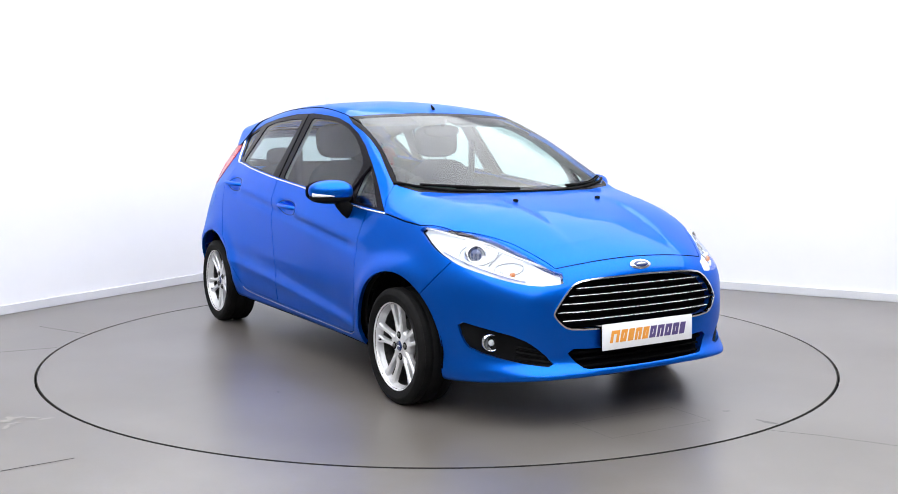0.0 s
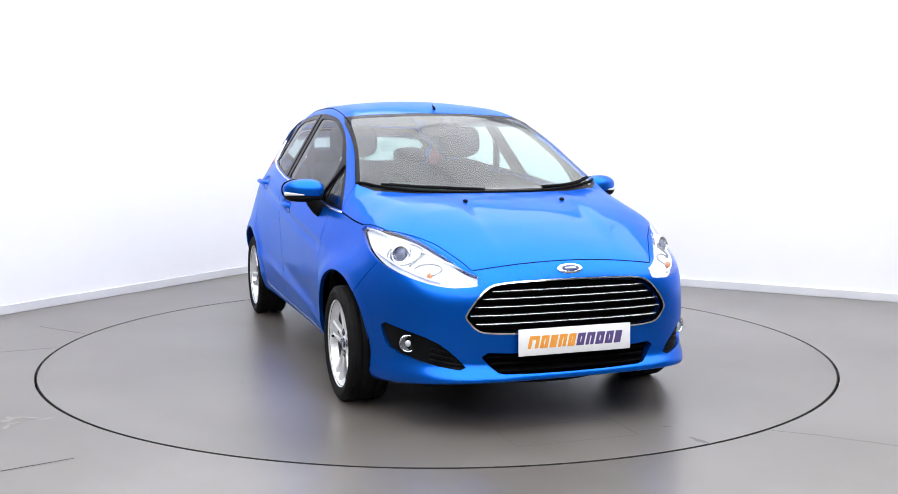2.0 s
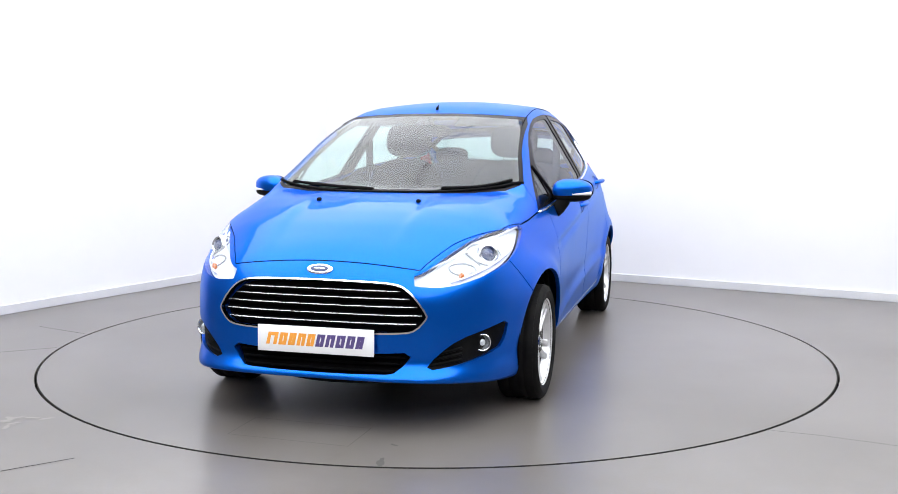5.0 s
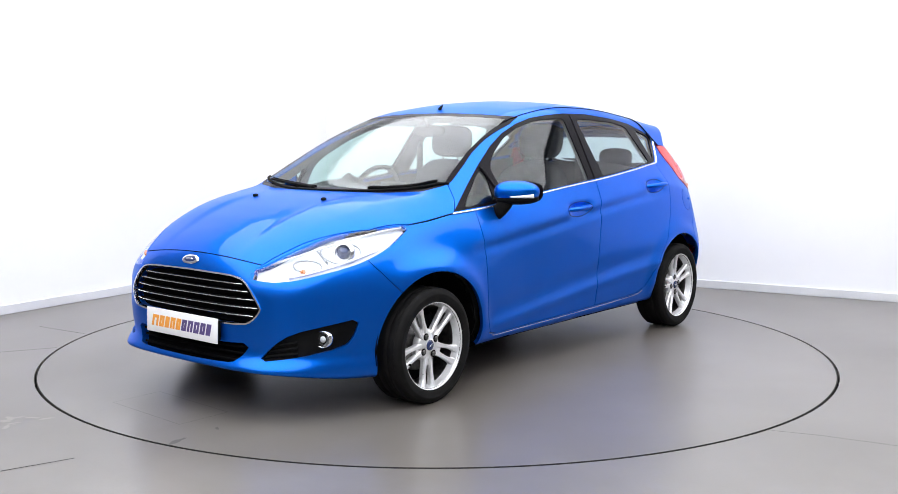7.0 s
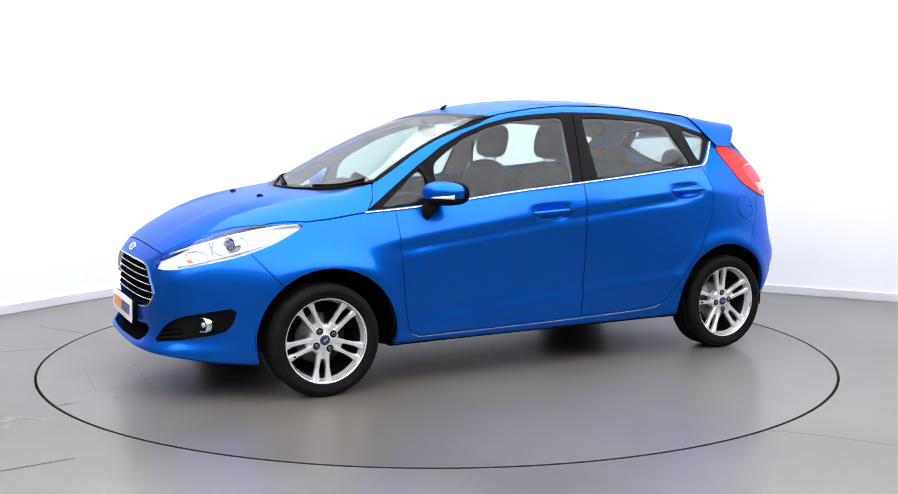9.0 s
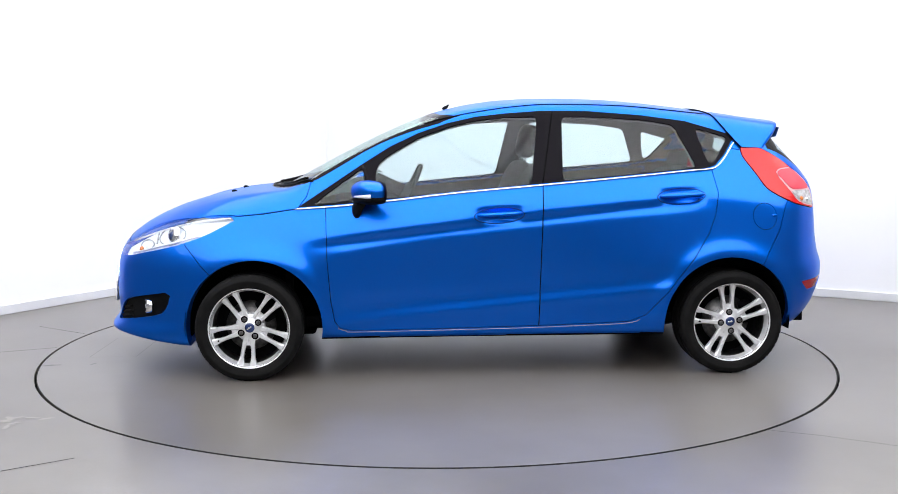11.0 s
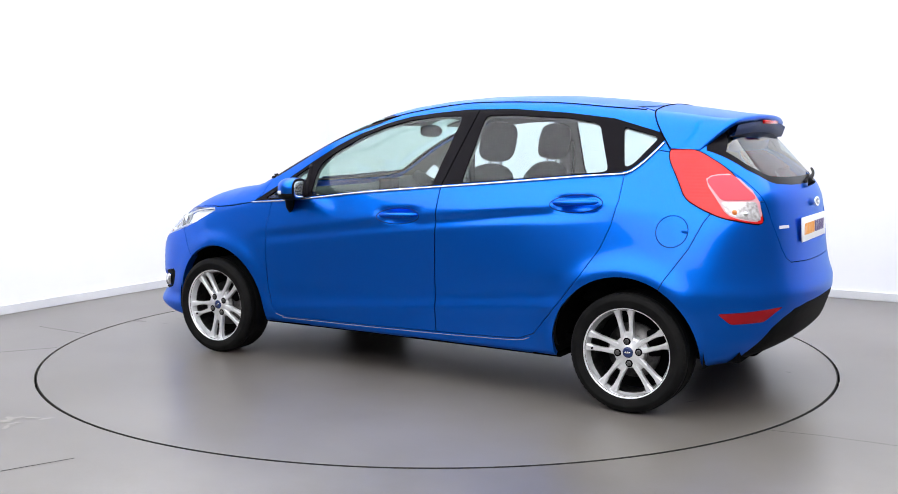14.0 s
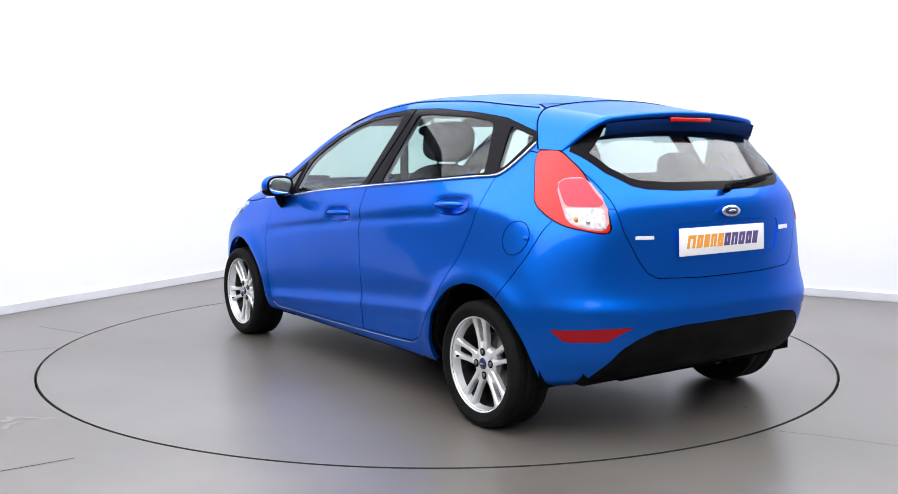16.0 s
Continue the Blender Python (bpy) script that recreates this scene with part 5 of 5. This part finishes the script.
        e = part("emblem", box_bm(w, h, 0.003, (0, 0, 0), 0.001), LAMP_CHROME, tg, "small chrome tailgate emblem", smooth=False)
        e.matrix_basis = facing(Vector((p.x, y, z)), n)
    # rear wiper
    path = [rear_pt(abs(y), z, 0.020) if y >= 0 else flip(rear_pt(abs(y), z, 0.020)) for y, z in dense([(-0.005, 1.000), (-0.03, 1.018), (-0.20, 1.036), (-0.40, 1.058)], 4)]
    w = part("rear_wiper", tube(path, [0.022, 0.020] + [0.014 - 0.008 * k / 11 for k in range(len(path) - 2)], 10, 0.8), BLACK, tg, "black rear wiper")
    # fuel flap thumb tab, exhaust
    p = side_pt(-1.478, 0.823, 0.002)
    part("flap_tab", ellipsoid(0.016, 0.006, 0.009, tuple(p), 2.2, 16, 10), PAINT, car)
    for i, (x, z) in enumerate(((-1.66, 0.905), (-1.70, 0.898))):
        for s, tl in zip((1, -1), ps["tail_lamp"]):
            p = side_pt(x, z, 0.004)
            part("bulb", ellipsoid(0.012, 0.008, 0.012, (p.x, p.y * s, p.z), 2, 14, 8), AMBER if i == 0 else CHROME, tl)
    part("silencer", ellipsoid(0.09, 0.26, 0.055, (-1.58, -0.12, 0.285), 2.6, 28, 14), DARK, car)


def interior(car):
    # floor tub
    part("cabin_floor", box_bm(2.9, 1.30, 0.05, (-0.25, 0, 0.27)), DARK, car, smooth=False)
    part("bulkhead", box_bm(0.04, 1.35, 0.5, (1.05, 0, 0.58)), DARK, car, smooth=False)
    # dashboard
    bm = bmesh.new()
    rings = []
    for k in range(21):
        y = 0.68 * (-1 + 2 * k / 20)
        hood = 0.045 * math.exp(-((y + 0.34) / 0.17) ** 4)
        e = 0.05 * (y / 0.68) ** 2
        sec = [(1.00 - e, 0.90), (0.82 - e, 0.945 + 0.3 * hood), (0.68, 0.945 + hood), (0.615, 0.925 + hood), (0.585, 0.87), (0.57, 0.78), (0.60, 0.62), (0.72, 0.45)]
        rings.append([bm.verts.new((x, y, z)) for x, z in sec])
    for a, b in zip(rings, rings[1:]):
        for i in range(len(a) - 1):
            bm.faces.new((a[i], a[i + 1], b[i + 1], b[i]))
    bmesh.ops.recalc_face_normals(bm, faces=bm.faces)
    d = part("dashboard", bm, DASH, car, "dark grey moulded dashboard")
    part("console", box_bm(0.5, 0.22, 0.34, (0.50, 0, 0.55), 0.03), DASH, d)
    part("display", box_bm(0.02, 0.20, 0.08, (0.60, 0, 0.945), 0.008), BLACK_GLOSS, d)
    # steering wheel on the right-hand side
    tilt = Matrix.Translation((0.40, -0.345, 0.885)) @ Matrix.Rotation(math.radians(-24), 4, "Y")
    ring = bmesh.new()
    n, m, rings = 40, 10, []
    for i in range(n):
        a = 2 * math.pi * i / n
        rings.append([ring.verts.new((0.015 * math.sin(2 * math.pi * j / m), (0.182 + 0.015 * math.cos(2 * math.pi * j / m)) * math.cos(a), (0.182 + 0.015 * math.cos(2 * math.pi * j / m)) * math.sin(a))) for j in range(m)])
    for i in range(n):
        A, B = rings[i], rings[(i + 1) % n]
        for j in range(m):
            ring.faces.new((A[j], A[(j + 1) % m], B[(j + 1) % m], B[j]))
    bmesh.ops.recalc_face_normals(ring, faces=ring.faces)
    sw = part("steering_wheel", ring, BLACK, car, "black leather steering wheel")
    sw.matrix_basis = tilt
    part("wheel_boss", ellipsoid(0.035, 0.085, 0.075, (0.01, 0, -0.01), 2.6), BLACK, sw)
    part("wheel_spoke", joined(box_bm(0.018, 0.34, 0.035, (0.004, 0, 0), 0.006), box_bm(0.018, 0.045, 0.17, (0.004, 0, -0.09), 0.006)), ALLOY, sw)
    part("column", tube([(0.02, 0, 0), (0.25, 0, 0.0)], 0.04, 12), BLACK, sw)
    # front seats
    first = None
    for s in (1, -1):
        if first is None:
            seat = new("front_seat")
            seat.parent = car
            part("cushion", ellipsoid(0.27, 0.25, 0.10, (0.12, 0, 0.50), 3.2), FABRIC, seat)
            back = ellipsoid(0.085, 0.245, 0.31, (0, 0, 0), 3.0)
            bmesh.ops.transform(back, matrix=Matrix.Translation((-0.20, 0, 0.79)) @ Matrix.Rotation(math.radians(-17), 4, "Y"), verts=back.verts)
            part("backrest", back, FABRIC, seat)
            head = ellipsoid(0.055, 0.148, 0.104, (0, 0, 0), 3.2)
            bmesh.ops.transform(head, matrix=Matrix.Translation((-0.315, 0, 1.205)) @ Matrix.Rotation(math.radians(-12), 4, "Y"), verts=head.verts)
            part("headrest", head, FABRIC, seat)
            for y in (-0.06, 0.06):
                part("headrest_post", tube([(-0.29, y, 1.06), (-0.312, y, 1.15)], 0.007, 8), CHROME, seat)
            first = seat
            seat.matrix_basis = pose(-0.02, 0.345, 0)
        else:
            copy_thing(first, pose(-0.02, -0.345, 0))
    # rear bench and its two headrests
    bench = part("rear_cushion", ellipsoid(0.25, 0.60, 0.10, (-0.86, 0, 0.52), 4.0), FABRIC, car, "charcoal fabric rear bench")
    back = ellipsoid(0.08, 0.60, 0.27, (0, 0, 0), 4.0)
    bmesh.ops.transform(back, matrix=Matrix.Translation((-1.16, 0, 0.80)) @ Matrix.Rotation(math.radians(-20), 4, "Y"), verts=back.verts)
    part("rear_backrest", back, FABRIC, bench)
    for y in (0.32, -0.32):
        part("rear_headrest", ellipsoid(0.05, 0.12, 0.062, (-1.285, y, 1.095), 2.8), FABRIC, bench)
    part("parcel_shelf", box_bm(0.42, 1.06, 0.02, (-1.47, 0, 0.99), 0.006), BLACK, car)
    # inside mirror, sun visors, seat belts
    q = part("inside_mirror", ellipsoid(0.018, 0.115, 0.035, (0.30, 0, 1.265), 2.6), BLACK, car, "black interior mirror")
    part("mirror_stem", tube([(0.305, 0, 1.29), (0.34, 0, 1.335)], 0.012, 8), BLACK, q)
    for s in (1, -1):
        part("sun_visor", box_bm(0.14, 0.36, 0.016, (0.20, 0.30 * s, 1.318), 0.006, turn=Matrix.Rotation(math.radians(18), 4, "Y")), LINING, car)
        part("seat_belt", box_bm(0.006, 0.045, 0.45, (-0.33, 0.615 * s, 0.98), turn=Matrix.Rotation(math.radians(0), 4, "X")), FABRIC, car)


def chassis(car):
    """What hangs below the floor pan: trays, subframe, tank, rear axle, exhaust."""
    part("undertray", box_bm(1.66, 1.10, 0.06, (0.02, 0, 0.190), 0.02), DARK, car, "black plastic undertray")
    part("subframe", box_bm(0.74, 0.90, 0.07, (1.30, 0, 0.195), 0.02), DARK, car)
    part("air_dam", tube([(1.84 - 0.25 * (y / 0.50) ** 2, y, 0.190) for y in [0.50 * (-1 + k / 8) for k in range(17)]], 0.030, 8, 0.4), BLACK, car, "black rubber air dam")
    part("rear_axle", tube([(-AXLE, -0.62, 0.245), (-AXLE + 0.05, -0.45, 0.215), (-AXLE + 0.06, 0.0, 0.205), (-AXLE + 0.05, 0.45, 0.215), (-AXLE, 0.62, 0.245)], 0.05, 12), DARK, car, "black rear axle beam")
    part("spare_wheel_well", box_bm(0.46, 0.95, 0.07, (-1.50, 0, 0.275), 0.02), DARK, car)
    part("exhaust_pipe", tube([(0.9, 0.05, 0.150), (-0.3, 0.06, 0.145), (-1.0, 0.18, 0.150), (-1.3, 0.22, 0.215), (-1.6, 0.1, 0.225)], 0.026, 10), STEEL, car, "dull steel exhaust pipe")


def build_car():
    car = new("hatchback_car")
    tagged(car, "blue metallic five-door hatchback car parked on the turntable", "car")
    ps = car_body(car)
    window_strips(car)
    door_handles(ps)
    door_mirrors(car)
    wheels(car)
    front_details(car, ps)
    rear_details(car, ps)
    interior(car)
    chassis(car)
    return car


room()
ceiling_lights()
floor_marks()
TABLE = turntable()
CAR = build_car()


# ------------------------------------------------------------ what moves: the turntable and the car that stands on it
TURN = [(0.0, -58.8), (0.5, -59.45), (1.0, -61.65), (1.5, -65.3), (2.0, -70.75), (2.5, -76.6), (3.0, -82.6), (3.5, -88.4), (4.0, -94.35),
        (4.5, -100.2), (5.1, -107.3), (5.8, -115.6), (6.4, -122.7), (7.0, -129.75), (7.5, -135.5), (8.0, -141.25), (8.5, -147.0), (9.0, -152.9),
        (9.6, -159.9), (10.3, -168.1), (10.9, -175.1), (11.5, -182.15), (12.0, -187.9), (12.5, -193.75), (13.0, -199.7), (13.5, -205.7), (14.0, -211.65),
        (14.5, -217.55), (15.0, -223.5), (15.5, -229.5), (16.0, -235.55)]
SEAT = (-0.236, -0.018)


def motions():
    table, car = [], []
    for t, a in TURN:
        c, s = math.cos(radians(a)), math.sin(radians(a))
        table.append((t, pose(0, 0, 0, 0, 0, a)))
        car.append((t, pose(SEAT[0] * c - SEAT[1] * s, SEAT[0] * s + SEAT[1] * c, 0.001, 0, 0, a)))
    walk(TABLE, table)
    walk(CAR, car)


motions()
